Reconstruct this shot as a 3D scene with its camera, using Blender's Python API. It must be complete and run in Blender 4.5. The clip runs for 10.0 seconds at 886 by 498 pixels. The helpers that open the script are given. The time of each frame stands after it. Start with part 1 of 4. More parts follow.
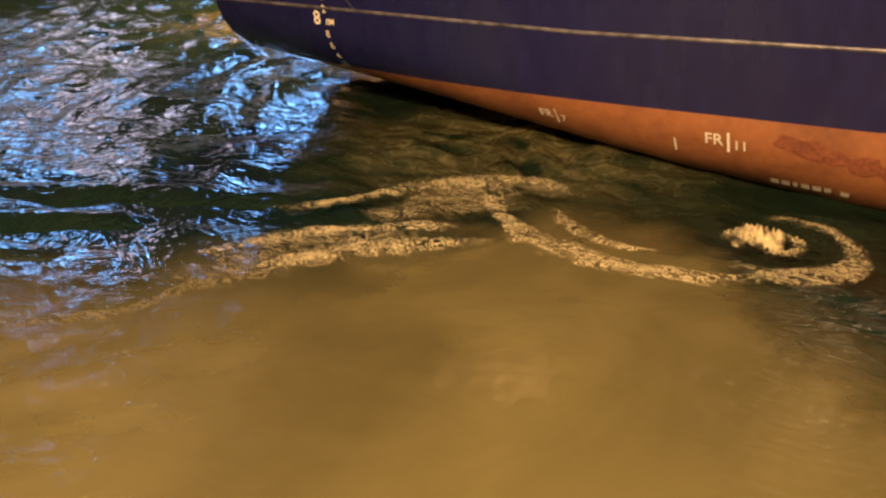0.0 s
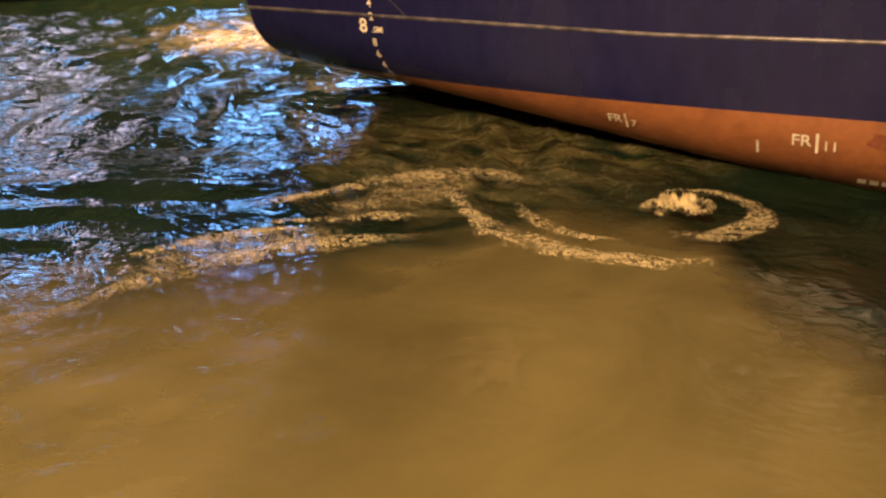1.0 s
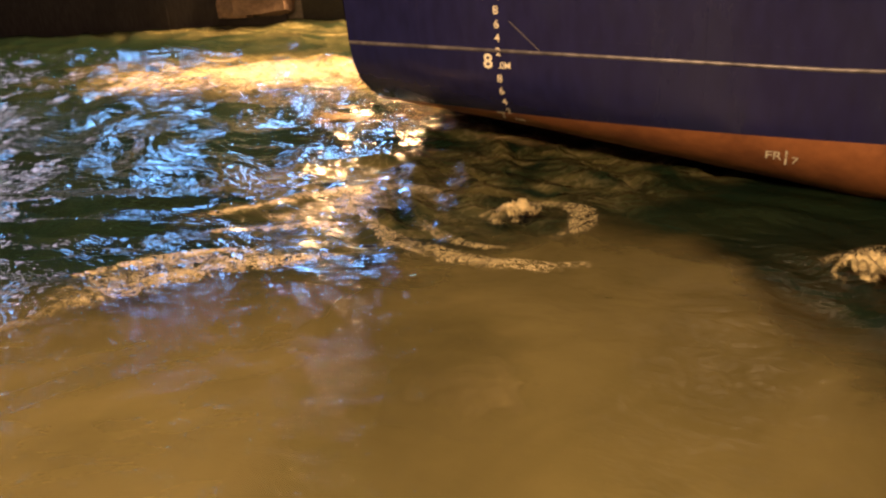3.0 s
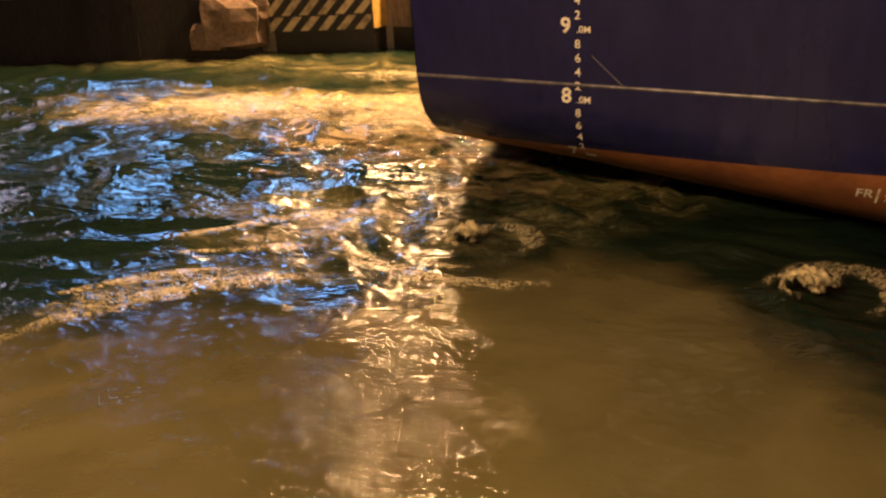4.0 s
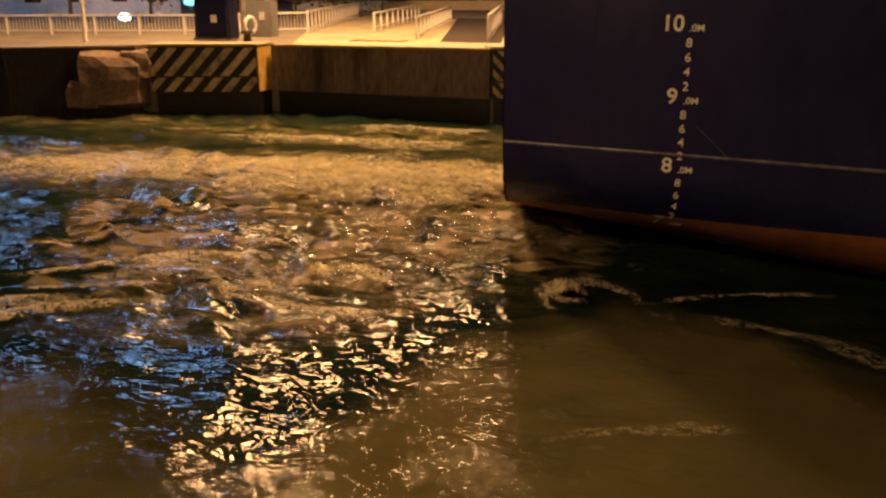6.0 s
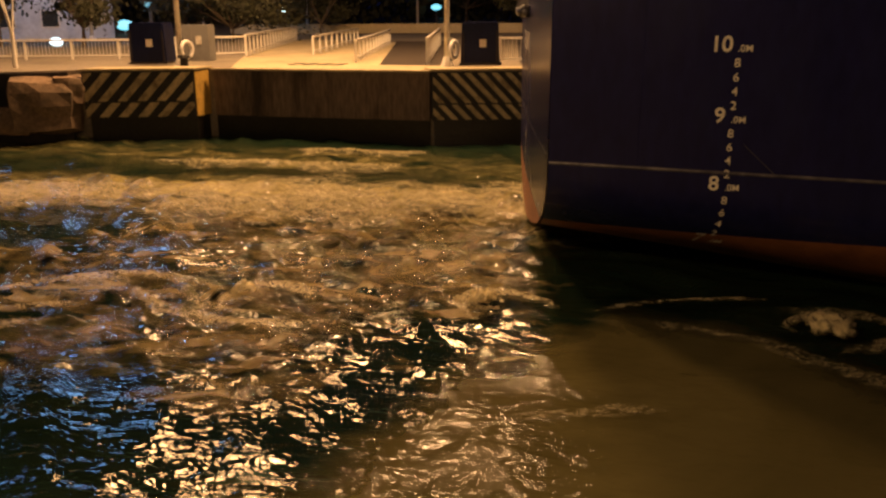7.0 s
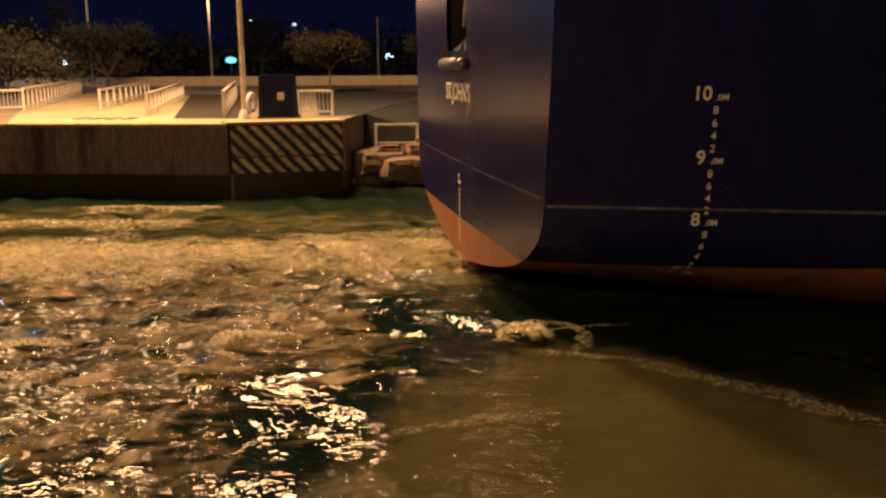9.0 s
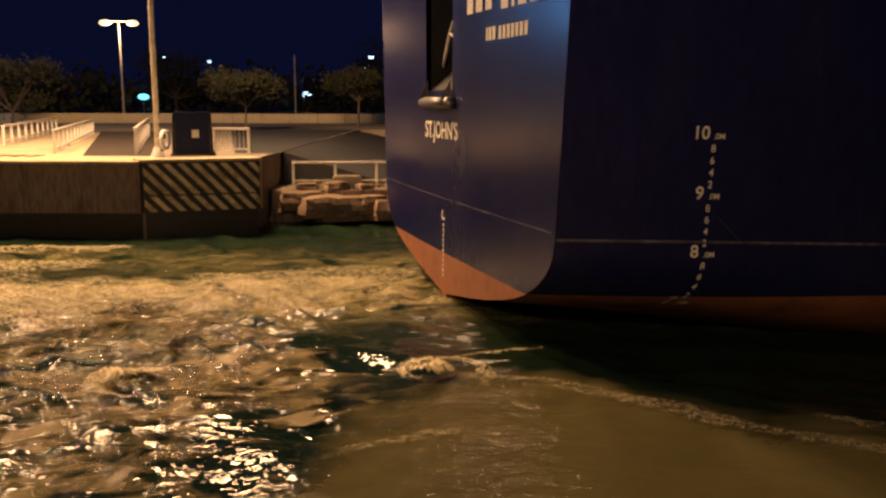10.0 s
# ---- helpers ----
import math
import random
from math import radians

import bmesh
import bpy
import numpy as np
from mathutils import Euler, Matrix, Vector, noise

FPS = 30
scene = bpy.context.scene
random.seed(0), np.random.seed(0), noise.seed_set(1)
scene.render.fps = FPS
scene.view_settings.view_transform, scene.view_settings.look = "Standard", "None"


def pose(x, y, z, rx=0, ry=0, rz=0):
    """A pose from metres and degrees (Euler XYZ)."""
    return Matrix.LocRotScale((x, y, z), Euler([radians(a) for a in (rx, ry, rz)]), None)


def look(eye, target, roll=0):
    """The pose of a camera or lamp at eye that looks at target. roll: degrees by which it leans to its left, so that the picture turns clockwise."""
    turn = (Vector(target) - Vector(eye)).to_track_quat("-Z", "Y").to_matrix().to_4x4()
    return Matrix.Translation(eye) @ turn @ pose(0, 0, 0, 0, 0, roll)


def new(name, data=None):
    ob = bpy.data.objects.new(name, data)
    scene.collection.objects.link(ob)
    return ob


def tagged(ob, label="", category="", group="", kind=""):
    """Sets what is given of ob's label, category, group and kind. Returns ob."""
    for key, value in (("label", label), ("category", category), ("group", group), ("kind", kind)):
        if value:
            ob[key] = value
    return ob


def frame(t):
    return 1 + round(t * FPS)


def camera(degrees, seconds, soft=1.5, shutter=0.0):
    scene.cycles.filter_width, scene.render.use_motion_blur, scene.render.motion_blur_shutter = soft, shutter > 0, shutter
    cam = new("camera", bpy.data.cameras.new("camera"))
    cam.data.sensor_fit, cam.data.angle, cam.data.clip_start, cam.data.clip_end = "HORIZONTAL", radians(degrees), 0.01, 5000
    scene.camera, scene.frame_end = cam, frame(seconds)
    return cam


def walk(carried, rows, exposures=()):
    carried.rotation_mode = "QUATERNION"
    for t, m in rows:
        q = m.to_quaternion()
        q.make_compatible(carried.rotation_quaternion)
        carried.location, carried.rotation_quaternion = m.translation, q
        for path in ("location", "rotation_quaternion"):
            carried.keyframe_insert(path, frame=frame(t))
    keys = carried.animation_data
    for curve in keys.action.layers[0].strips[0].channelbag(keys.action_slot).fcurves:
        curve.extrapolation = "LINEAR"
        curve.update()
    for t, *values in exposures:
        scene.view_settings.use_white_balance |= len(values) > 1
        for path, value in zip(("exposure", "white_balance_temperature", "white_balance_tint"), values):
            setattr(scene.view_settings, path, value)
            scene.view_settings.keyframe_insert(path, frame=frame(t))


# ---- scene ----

# ---------------------------------------------------------------- camera
EYE = Vector((0.0, 0.0, 4.1))


def aim(x, y, z, lean):
    return look(EYE, EYE + Vector((x, y, z)), lean)


cam = camera(54.29, 10.0, soft=2.5)
walk(cam, [
    (0.0, aim(-0.5885, 0.6821, -0.4340, -5.75)), (0.5, aim(-0.5797, 0.6919, -0.4304, -6.39)),
    (1.0, aim(-0.5575, 0.7113, -0.4282, -6.14)), (1.5, aim(-0.5331, 0.7334, -0.4218, -5.40)),
    (2.0, aim(-0.5154, 0.7515, -0.4119, -5.01)), (3.5, aim(-0.4913, 0.7865, -0.3741, -4.06)),
    (4.0, aim(-0.4763, 0.8038, -0.3564, -3.22)), (4.5, aim(-0.4590, 0.8155, -0.3525, -2.72)),
    (5.0, aim(-0.4357, 0.8368, -0.3315, -2.08)), (5.5, aim(-0.3969, 0.8645, -0.3085, -1.02)),
    (7.0, aim(-0.3074, 0.9136, -0.2663, -0.50)), (7.5, aim(-0.2600, 0.9292, -0.2626, -1.23)),
    (8.0, aim(-0.2135, 0.9452, -0.2469, -0.90)), (8.5, aim(-0.1560, 0.9615, -0.2261, -0.31)),
    (9.0, aim(-0.0931, 0.9730, -0.2111, -0.25)), (9.5, aim(-0.0409, 0.9802, -0.1936, 0.08)),
    (10.0, aim(0.0, 0.9857, -0.1682, 0.28)),
], exposures=[(0.0, 0.4, 6000, 10), (2.0, 0.35, 6000, 10), (3.5, 0.05, 6000, 10), (4.5, -0.98, 6300, 10), (5.0, -1.42, 6500, 10), (5.5, -1.52, 6600, 10),
              (7.0, -1.95, 6500, 10), (8.0, -1.85, 6400, 10), (9.0, -1.6, 6000, 10), (10.0, -1.42, 5600, 10)])

SHIP_ROWS = [
    (0.0, -10.335, 9.648, 10.69), (0.5, -9.640, 9.924, 10.86), (1.0, -8.944, 10.201, 11.02), (1.5, -8.244, 10.475, 11.20),
    (2.0, -7.539, 10.744, 11.40), (3.5, -5.373, 11.525, 12.20), (4.0, -4.627, 11.775, 12.58), (4.5, -3.878, 12.020, 13.00),
    (5.0, -3.132, 12.259, 13.44), (5.5, -2.387, 12.494, 13.90), (7.0, -0.119, 13.176, 15.49), (7.5, 0.616, 13.401, 15.97),
    (8.0, 1.342, 13.624, 16.41), (8.5, 2.077, 13.845, 16.85), (9.0, 2.823, 14.063, 17.30), (9.5, 3.580, 14.278, 17.74),
    (10.0, 4.342, 14.493, 18.18)]
DRAUGHT = 6.5          # draught mark at the water's surface
LEVEL = -0.42          # the tide on the day
QUAY = 2.1             # height of the far quay

# ---------------------------------------------------------------- light
SODIUM = (1.0, 0.53, 0.22)
NEAR_SODIUM = (1.0, 0.58, 0.27)
COOL = (0.24, 0.52, 1.0)
ROSY = (0.95, 0.78, 0.95)
world = bpy.data.worlds.new("night_sky")
scene.world = world
world.use_nodes = True
wbg = world.node_tree.nodes["Background"]
wbg.inputs[0].default_value = (0.008, 0.010, 0.040, 1)
wbg.inputs[1].default_value = 1.0
POLES = [(-20.6, 29.4), (-10.2, 31.0)]
LAMP_TOP = 19.5
NEAR_LAMP = (-4.9, -1.7, 8.0)
FLOODS = [(-47.0, 56.0, 13.0), (-54.0, 44.0, 18.0), (-57.0, 31.5, 13.0), (-58.0, 25.0, 17.0)]


def lamp(name, place, watts, colour, radius):
    data = bpy.data.lights.new(name, "POINT")
    data.energy, data.color, data.shadow_soft_size = watts, colour, radius
    ob = new(name, data)
    ob.location = place
    return ob


for px, py in POLES:
    # wide floods, aimed at the ramp
    data = bpy.data.lights.new("quay_lamp_light", "SPOT")
    data.energy, data.color, data.shadow_soft_size, data.spot_size, data.spot_blend = 74000, SODIUM, 1.7, radians(180), 0.5
    new("quay_lamp_light", data).matrix_basis = look((px, py, LAMP_TOP - 2.0), (px, py + 6.0, 0.5))
lamp("near_lamp_light", (NEAR_LAMP[0] + 0.9, NEAR_LAMP[1] + 0.6, NEAR_LAMP[2] - 0.45), 9600, NEAR_SODIUM, 0.4)
for place, tint, watts in zip(FLOODS, (COOL, COOL, ROSY, COOL), (6500, 4200, 900, 3000)):
    lamp("floodlight_light", (place[0] + 0.5, place[1] - 0.5, place[2] - 0.4), watts, tint, 2.0)
lamp("street_lamp_light", (-41.4, 112.0, 13.2), 5000, SODIUM, 0.5)

# ---------------------------------------------------------------- materials


def material(name):
    m = bpy.data.materials.new(name)
    m.use_nodes = True
    return m, m.node_tree.nodes, m.node_tree.links, m.node_tree.nodes["Principled BSDF"]


def surface(name, colour, rough=0.6, metal=0.0, vary=0.25, scale=3.0, stain=None, stain_scale=0.6, stain_amount=0.5, bump=0.15,
            bump_scale=25.0, stretch=(1, 1, 1), spec=0.5, per_piece=False):
    """Two scales of colour variation, uneven gloss and a fine relief."""
    m, n, l, b = material(name)
    tc, mp = n.new("ShaderNodeTexCoord"), n.new("ShaderNodeMapping")
    mp.inputs["Scale"].default_value = stretch
    l.new(tc.outputs["Object"], mp.inputs[0])
    fine, broad = n.new("ShaderNodeTexNoise"), n.new("ShaderNodeTexNoise")
    fine.inputs["Scale"].default_value, fine.inputs["Detail"].default_value = scale * 6, 6
    broad.inputs["Scale"].default_value, broad.inputs["Detail"].default_value = stain_scale, 7
    broad.inputs["Roughness"].default_value = 0.65
    for t in (fine, broad):
        l.new(mp.outputs[0], t.inputs["Vector"])
    dark, light = [tuple(c * k for c in colour) + (1,) for k in (1 - vary, 1 + vary)]
    r1 = n.new("ShaderNodeValToRGB")
    r1.color_ramp.elements[0].position, r1.color_ramp.elements[1].position = 0.3, 0.7
    r1.color_ramp.elements[0].color, r1.color_ramp.elements[1].color = dark, light
    l.new(fine.outputs["Fac"], r1.inputs[0])
    r2 = n.new("ShaderNodeValToRGB")
    r2.color_ramp.elements[0].position, r2.color_ramp.elements[1].position = 0.48, 0.66
    r2.color_ramp.elements[0].color, r2.color_ramp.elements[1].color = (0, 0, 0, 1), (stain_amount,) * 3 + (1,)
    l.new(broad.outputs["Fac"], r2.inputs[0])
    mix = n.new("ShaderNodeMix")
    mix.data_type = "RGBA"
    l.new(r2.outputs[0], mix.inputs[0])
    l.new(r1.outputs[0], mix.inputs[6])
    mix.inputs[7].default_value = tuple(stain or tuple(c * 0.4 for c in colour)) + (1,)
    out = mix.outputs[2]
    if per_piece:
        info, hsv, mr = n.new("ShaderNodeObjectInfo"), n.new("ShaderNodeHueSaturation"), n.new("ShaderNodeMapRange")
        mr.inputs[3].default_value, mr.inputs[4].default_value = 0.75, 1.2
        l.new(info.outputs["Random"], mr.inputs[0])
        l.new(mr.outputs[0], hsv.inputs["Value"])
        l.new(out, hsv.inputs["Color"])
        out = hsv.outputs[0]
    l.new(out, b.inputs["Base Color"])
    mr2 = n.new("ShaderNodeMapRange")
    mr2.inputs[3].default_value, mr2.inputs[4].default_value = max(rough - 0.1, 0.03), min(rough + 0.12, 1)
    l.new(broad.outputs["Fac"], mr2.inputs[0])
    l.new(mr2.outputs[0], b.inputs["Roughness"])
    b.inputs["Metallic"].default_value = metal
    b.inputs["Specular IOR Level"].default_value = spec
    bn, bp = n.new("ShaderNodeTexNoise"), n.new("ShaderNodeBump")
    bn.inputs["Scale"].default_value, bn.inputs["Detail"].default_value = bump_scale, 5
    l.new(mp.outputs[0], bn.inputs["Vector"])
    bp.inputs["Strength"].default_value, bp.inputs["Distance"].default_value = bump, 0.02
    l.new(bn.outputs["Fac"], bp.inputs["Height"])
    l.new(bp.outputs[0], b.inputs["Normal"])
    return m


def glow(name, colour, strength):
    m, n, l, b = material(name)
    b.inputs["Base Color"].default_value = (0.8, 0.8, 0.8, 1)
    b.inputs["Emission Color"].default_value = tuple(colour) + (1,)
    b.inputs["Emission Strength"].default_value = strength
    return m


def water_material(name, deep, patches, rough, ripple, scale, froth=False, veil=None, film=0.5):
    """Rippled water. froth: pale silt and broken threads where the mesh says so. veil: a torn sheet, (solid from, solid to, tear scale, tear)."""
    m, n, l, b = material(name)
    tc = n.new("ShaderNodeTexCoord")

    def turbulence(size, detail, warp, source):
        t = n.new("ShaderNodeTexNoise")
        t.inputs["Scale"].default_value, t.inputs["Detail"].default_value, t.inputs["Distortion"].default_value = size, detail, warp
        l.new(source, t.inputs["Vector"])
        return t.outputs["Fac"]

    def between(value, a, c, lo=0.0, hi=1.0):
        r = n.new("ShaderNodeMapRange")
        for k, v in enumerate((a, c, lo, hi)):
            r.inputs[k + 1].default_value = v
        l.new(value, r.inputs[0])
        return r.outputs[0]

    def maths(kind, a, c):
        q = n.new("ShaderNodeMath")
        q.operation = kind
        for k, v in enumerate((a, c)):
            if isinstance(v, (int, float)):
                q.inputs[k].default_value = v
            else:
                l.new(v, q.inputs[k])
        return q.outputs[0]

    def blend(fac, a, colour):
        q = n.new("ShaderNodeMix")
        q.data_type = "RGBA"
        l.new(fac, q.inputs[0])
        l.new(a, q.inputs[6])
        q.inputs[7].default_value = tuple(colour) + (1,)
        return q.outputs[2]

    def mesh_value(key):
        at = n.new("ShaderNodeAttribute")
        at.attribute_name = key
        return at.outputs["Fac"]

    mp = n.new("ShaderNodeMapping")
    mp.inputs["Scale"].default_value = (0.62, 1.15, 1)
    mp.inputs["Rotation"].default_value = (0, 0, radians(-18))
    l.new(tc.outputs["Object"], mp.inputs[0])
    ramp = n.new("ShaderNodeValToRGB")
    ramp.color_ramp.elements[0].position, ramp.color_ramp.elements[1].position = 0.33, 0.70
    ramp.color_ramp.elements[0].color, ramp.color_ramp.elements[1].color = tuple(deep) + (1,), tuple(patches) + (1,)
    l.new(turbulence(0.45, 7, 1.6, tc.outputs["Object"]), ramp.inputs[0])
    colour = ramp.outputs[0]
    b.inputs["Roughness"].default_value, b.inputs["IOR"].default_value = rough, 1.33
    if froth:
        air = maths("MULTIPLY", between(turbulence(0.9, 7, 1.4, mp.outputs[0]), 0.36, 0.64), mesh_value("froth"))
        thread = between(maths("ABSOLUTE", maths("SUBTRACT", turbulence(1.7, 7, 1.8, mp.outputs[0]), 0.5), 0.0), 0.0, 0.03, 1.0, 0.0)
        thread = maths("MULTIPLY", thread, air)
        colour = blend(thread, blend(air, colour, (0.44, 0.375, 0.135)), (0.66, 0.58, 0.34))
        l.new(between(air, 0.0, 1.0, rough, 0.16), b.inputs["Roughness"])
    l.new(colour, b.inputs["Base Color"])
    power = between(mesh_value("chop"), 0.0, 1.0, ripple * 0.42, ripple)
    fine_power = between(mesh_value("chop"), 0.0, 1.0, ripple * 0.10, ripple)
    last = None
    for size, detail, deep_ in ((scale, 3, 0.19), (scale * 2.6, 3, 0.075), (scale * 6.5, 2, 0.026)):
        bp = n.new("ShaderNodeBump")
        bp.inputs["Distance"].default_value = deep_
        l.new(power if deep_ > 0.05 else fine_power, bp.inputs["Strength"])
        l.new(turbulence(size, detail, 1.0, mp.outputs[0]), bp.inputs["Height"])
        if last:
            l.new(last.outputs[0], bp.inputs["Normal"])
        last = bp
    if veil is None:
        l.new(last.outputs[0], b.inputs["Normal"])
        return m
    # silt is soft below, and the rippled film of clear water on it gives the gloss
    solid, full, tear_scale, tear = veil
    b.inputs["Specular IOR Level"].default_value = 0.0
    b.inputs["Coat Weight"].default_value, b.inputs["Coat IOR"].default_value, b.inputs["Coat Roughness"].default_value = film, 1.33, rough
    l.new(last.outputs[0], b.inputs["Coat Normal"])
    torn = maths("MULTIPLY", maths("SUBTRACT", turbulence(tear_scale, 8, 1.6, mp.outputs[0]), 0.5), tear)
    tr, mx = n.new("ShaderNodeBsdfTransparent"), n.new("ShaderNodeMixShader")
    l.new(between(maths("ADD", mesh_value("cover"), torn), solid, full), mx.inputs[0])
    l.new(tr.outputs[0], mx.inputs[1])
    l.new(b.outputs[0], mx.inputs[2])
    l.new(mx.outputs[0], n["Material Output"].inputs["Surface"])
    return m


def foam_material(name, colour, thread, scale, stretch, body, web=0.75):
    """Lacy froth: bright threads with open water between them, and a denser heart along the middle of the piece."""
    m, n, l, b = material(name)
    tc, mp, t, big = n.new("ShaderNodeTexCoord"), n.new("ShaderNodeMapping"), n.new("ShaderNodeTexNoise"), n.new("ShaderNodeTexNoise")
    mp.inputs["Scale"].default_value = stretch
    l.new(tc.outputs["Object"], mp.inputs[0])
    t.inputs["Scale"].default_value, t.inputs["Detail"].default_value, t.inputs["Distortion"].default_value = scale, 6, 2.4
    big.inputs["Scale"].default_value, big.inputs["Detail"].default_value, big.inputs["Distortion"].default_value = scale * 0.4, 6, 1.2
    for q in (t, big):
        l.new(mp.outputs[0], q.inputs["Vector"])

    def maths(kind, a, c, d=None):
        q = n.new("ShaderNodeMath")
        q.operation = kind
        for k, v in enumerate((a, c, d)):
            if isinstance(v, (int, float)):
                q.inputs[k].default_value = v
            elif v is not None:
                l.new(v, q.inputs[k])
        return q.outputs[0]

    def ramp_of(value, a, c, lo=0.0, hi=1.0):
        q = n.new("ShaderNodeMapRange")
        for k, v in enumerate((a, c, lo, hi)):
            q.inputs[k + 1].default_value = v
        l.new(value, q.inputs[0])
        return q.outputs[0]

    at = n.new("ShaderNodeAttribute")
    at.attribute_name = "cover"
    edge = at.outputs["Fac"]
    lace = ramp_of(maths("ABSOLUTE", maths("SUBTRACT", t.outputs["Fac"], 0.5), 0.0), 0.0, 0.075, 1.0, 0.0)
    patchy = ramp_of(maths("MULTIPLY_ADD", edge, 0.35, big.outputs["Fac"]), 0.50, 0.80)
    heart = ramp_of(maths("MULTIPLY_ADD", edge, 1.0, maths("MULTIPLY_ADD", big.outputs["Fac"], 1.7, maths("MULTIPLY", t.outputs["Fac"], 1.0))), 1.95 + body, 1.95 + body + thread * 0.5)
    fac = maths("MAXIMUM", heart, maths("MULTIPLY", maths("MULTIPLY", lace, patchy), web))
    torn = ramp_of(maths("MULTIPLY_ADD", maths("SUBTRACT", big.outputs["Fac"], 0.5), 2.6, edge), 0.22, 0.75)
    fac = maths("MULTIPLY", maths("MULTIPLY", maths("MINIMUM", fac, 1.0), torn), ramp_of(edge, 0.0, 0.3))
    tr, mx = n.new("ShaderNodeBsdfTransparent"), n.new("ShaderNodeMixShader")
    l.new(fac, mx.inputs[0])
    l.new(tr.outputs[0], mx.inputs[1])
    b.inputs["Base Color"].default_value = tuple(colour) + (1,)
    b.inputs["Roughness"].default_value = 0.5
    bp = n.new("ShaderNodeBump")
    bp.inputs["Strength"].default_value, bp.inputs["Distance"].default_value = 0.35, 0.03
    l.new(t.outputs["Fac"], bp.inputs["Height"])
    l.new(bp.outputs[0], b.inputs["Normal"])
    l.new(b.outputs[0], mx.inputs[2])
    l.new(mx.outputs[0], n["Material Output"].inputs["Surface"])
    return m


M_WATER = water_material("harbour_water", (0.006, 0.017, 0.011), (0.015, 0.027, 0.013), 0.065, 0.82, 1.6, froth=True)
M_SILT = water_material("silty_water", (0.103, 0.0895, 0.032), (0.146, 0.1255, 0.047), 0.05, 0.62, 1.3, veil=(0.15, 0.85, 0.7, 1.2), film=0.5)
M_HAZE = water_material("thin_silt", (0.088, 0.077, 0.030), (0.115, 0.100, 0.040), 0.06, 0.5, 1.3, veil=(0.05, 1.05, 0.5, 0.5), film=0.25)
M_CHURN = water_material("churned_water", (0.15, 0.120, 0.055), (0.43, 0.35, 0.165), 0.06, 0.9, 1.7, veil=(0.30, 0.75, 1.3, 1.9), film=0.8)
M_FOAM = foam_material("foam", (0.82, 0.70, 0.37), 1.8, 6.5, (0.7, 1.4, 1), 0.30, 0.7)
M_BOIL = foam_material("boiling_foam", (0.78, 0.66, 0.34), 1.1, 6.0, (0.8, 1.2, 1), -0.3)
M_WASH = foam_material("churned_wash", (0.56, 0.48, 0.25), 1.4, 4.2, (0.7, 1.3, 1), 0.50, 0.6)
M_CLOUD = foam_material("silt_cloud", (0.30, 0.25, 0.10), 2.4, 1.8, (1, 1, 1), 0.05, 0.0)
M_NAVY = surface("navy_hull_paint", (0.013, 0.014, 0.066), 0.24, vary=0.18, scale=1.2, stain=(0.022, 0.026, 0.07), stain_scale=0.5,
                 stain_amount=0.5, bump=0.25, bump_scale=1.6, stretch=(1, 1, 0.35))
M_RED = surface("red_antifouling", (0.31, 0.122, 0.042), 0.55, vary=0.12, scale=1.5, stain=(0.10, 0.035, 0.016), stain_scale=0.9,
                stain_amount=0.55, bump=0.2, bump_scale=6)
M_SEAM = surface("worn_strake", (0.17, 0.16, 0.165), 0.38, metal=0.3, vary=0.5, scale=1, stain=(0.02, 0.02, 0.04), stain_scale=1.3, stain_amount=0.9)
M_MARK = surface("mark_paint", (0.85, 0.80, 0.62), 0.6, vary=0.15, scale=8, stain=(0.35, 0.30, 0.22), stain_scale=7, stain_amount=0.5)
M_DARK = surface("dark_opening", (0.012, 0.012, 0.014), 0.8, vary=0.3)
M_STEEL = surface("bare_steel", (0.20, 0.19, 0.19), 0.4, metal=0.7, vary=0.3, scale=4)
M_CONC = surface("quay_concrete", (0.26, 0.225, 0.17), 0.85, spec=0.15, vary=0.2, scale=1.2, stain=(0.13, 0.115, 0.09), stain_scale=0.3, stain_amount=0.7, bump=0.4, bump_scale=8)
# pale concrete, with the sodium lamps' yellow brightness put into the base colour
M_APRON = surface("sodium_tinted_concrete", (0.52, 0.44, 0.27), 0.8, spec=0.2, vary=0.14, scale=1.0, stain=(0.28, 0.24, 0.17), stain_scale=0.25, stain_amount=0.6, bump=0.3, bump_scale=9)
M_ASPHALT = surface("worn_asphalt", (0.075, 0.062, 0.052), 0.9, spec=0.1, vary=0.25, scale=3, stain=(0.05, 0.045, 0.04), stain_scale=0.2, stain_amount=0.6, bump=0.5, bump_scale=40)
M_YARD = surface("dim_yard_asphalt", (0.052, 0.053, 0.056), 0.9, spec=0.1, vary=0.25, scale=3, stain=(0.04, 0.04, 0.042), stain_scale=0.2, stain_amount=0.6, bump=0.5, bump_scale=40)
M_WALL = surface("stained_quay_wall", (0.21, 0.155, 0.115), 0.88, vary=0.35, scale=1.6, stain=(0.035, 0.026, 0.02), stain_scale=0.9, stain_amount=0.85,
                 bump=0.7, bump_scale=7, stretch=(1, 1, 0.22))
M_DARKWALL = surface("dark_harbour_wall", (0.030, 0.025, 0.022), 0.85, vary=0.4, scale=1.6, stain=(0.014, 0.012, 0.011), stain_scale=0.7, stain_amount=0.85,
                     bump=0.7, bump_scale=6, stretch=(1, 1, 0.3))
M_TIDE = surface("wet_tide_band", (0.018, 0.016, 0.013), 0.35, vary=0.4, scale=2, bump=0.7, bump_scale=9)
M_BLACK = surface("black_paint", (0.022, 0.02, 0.018), 0.6, vary=0.3, scale=3, stain=(0.08, 0.06, 0.04), stain_scale=2, stain_amount=0.4)
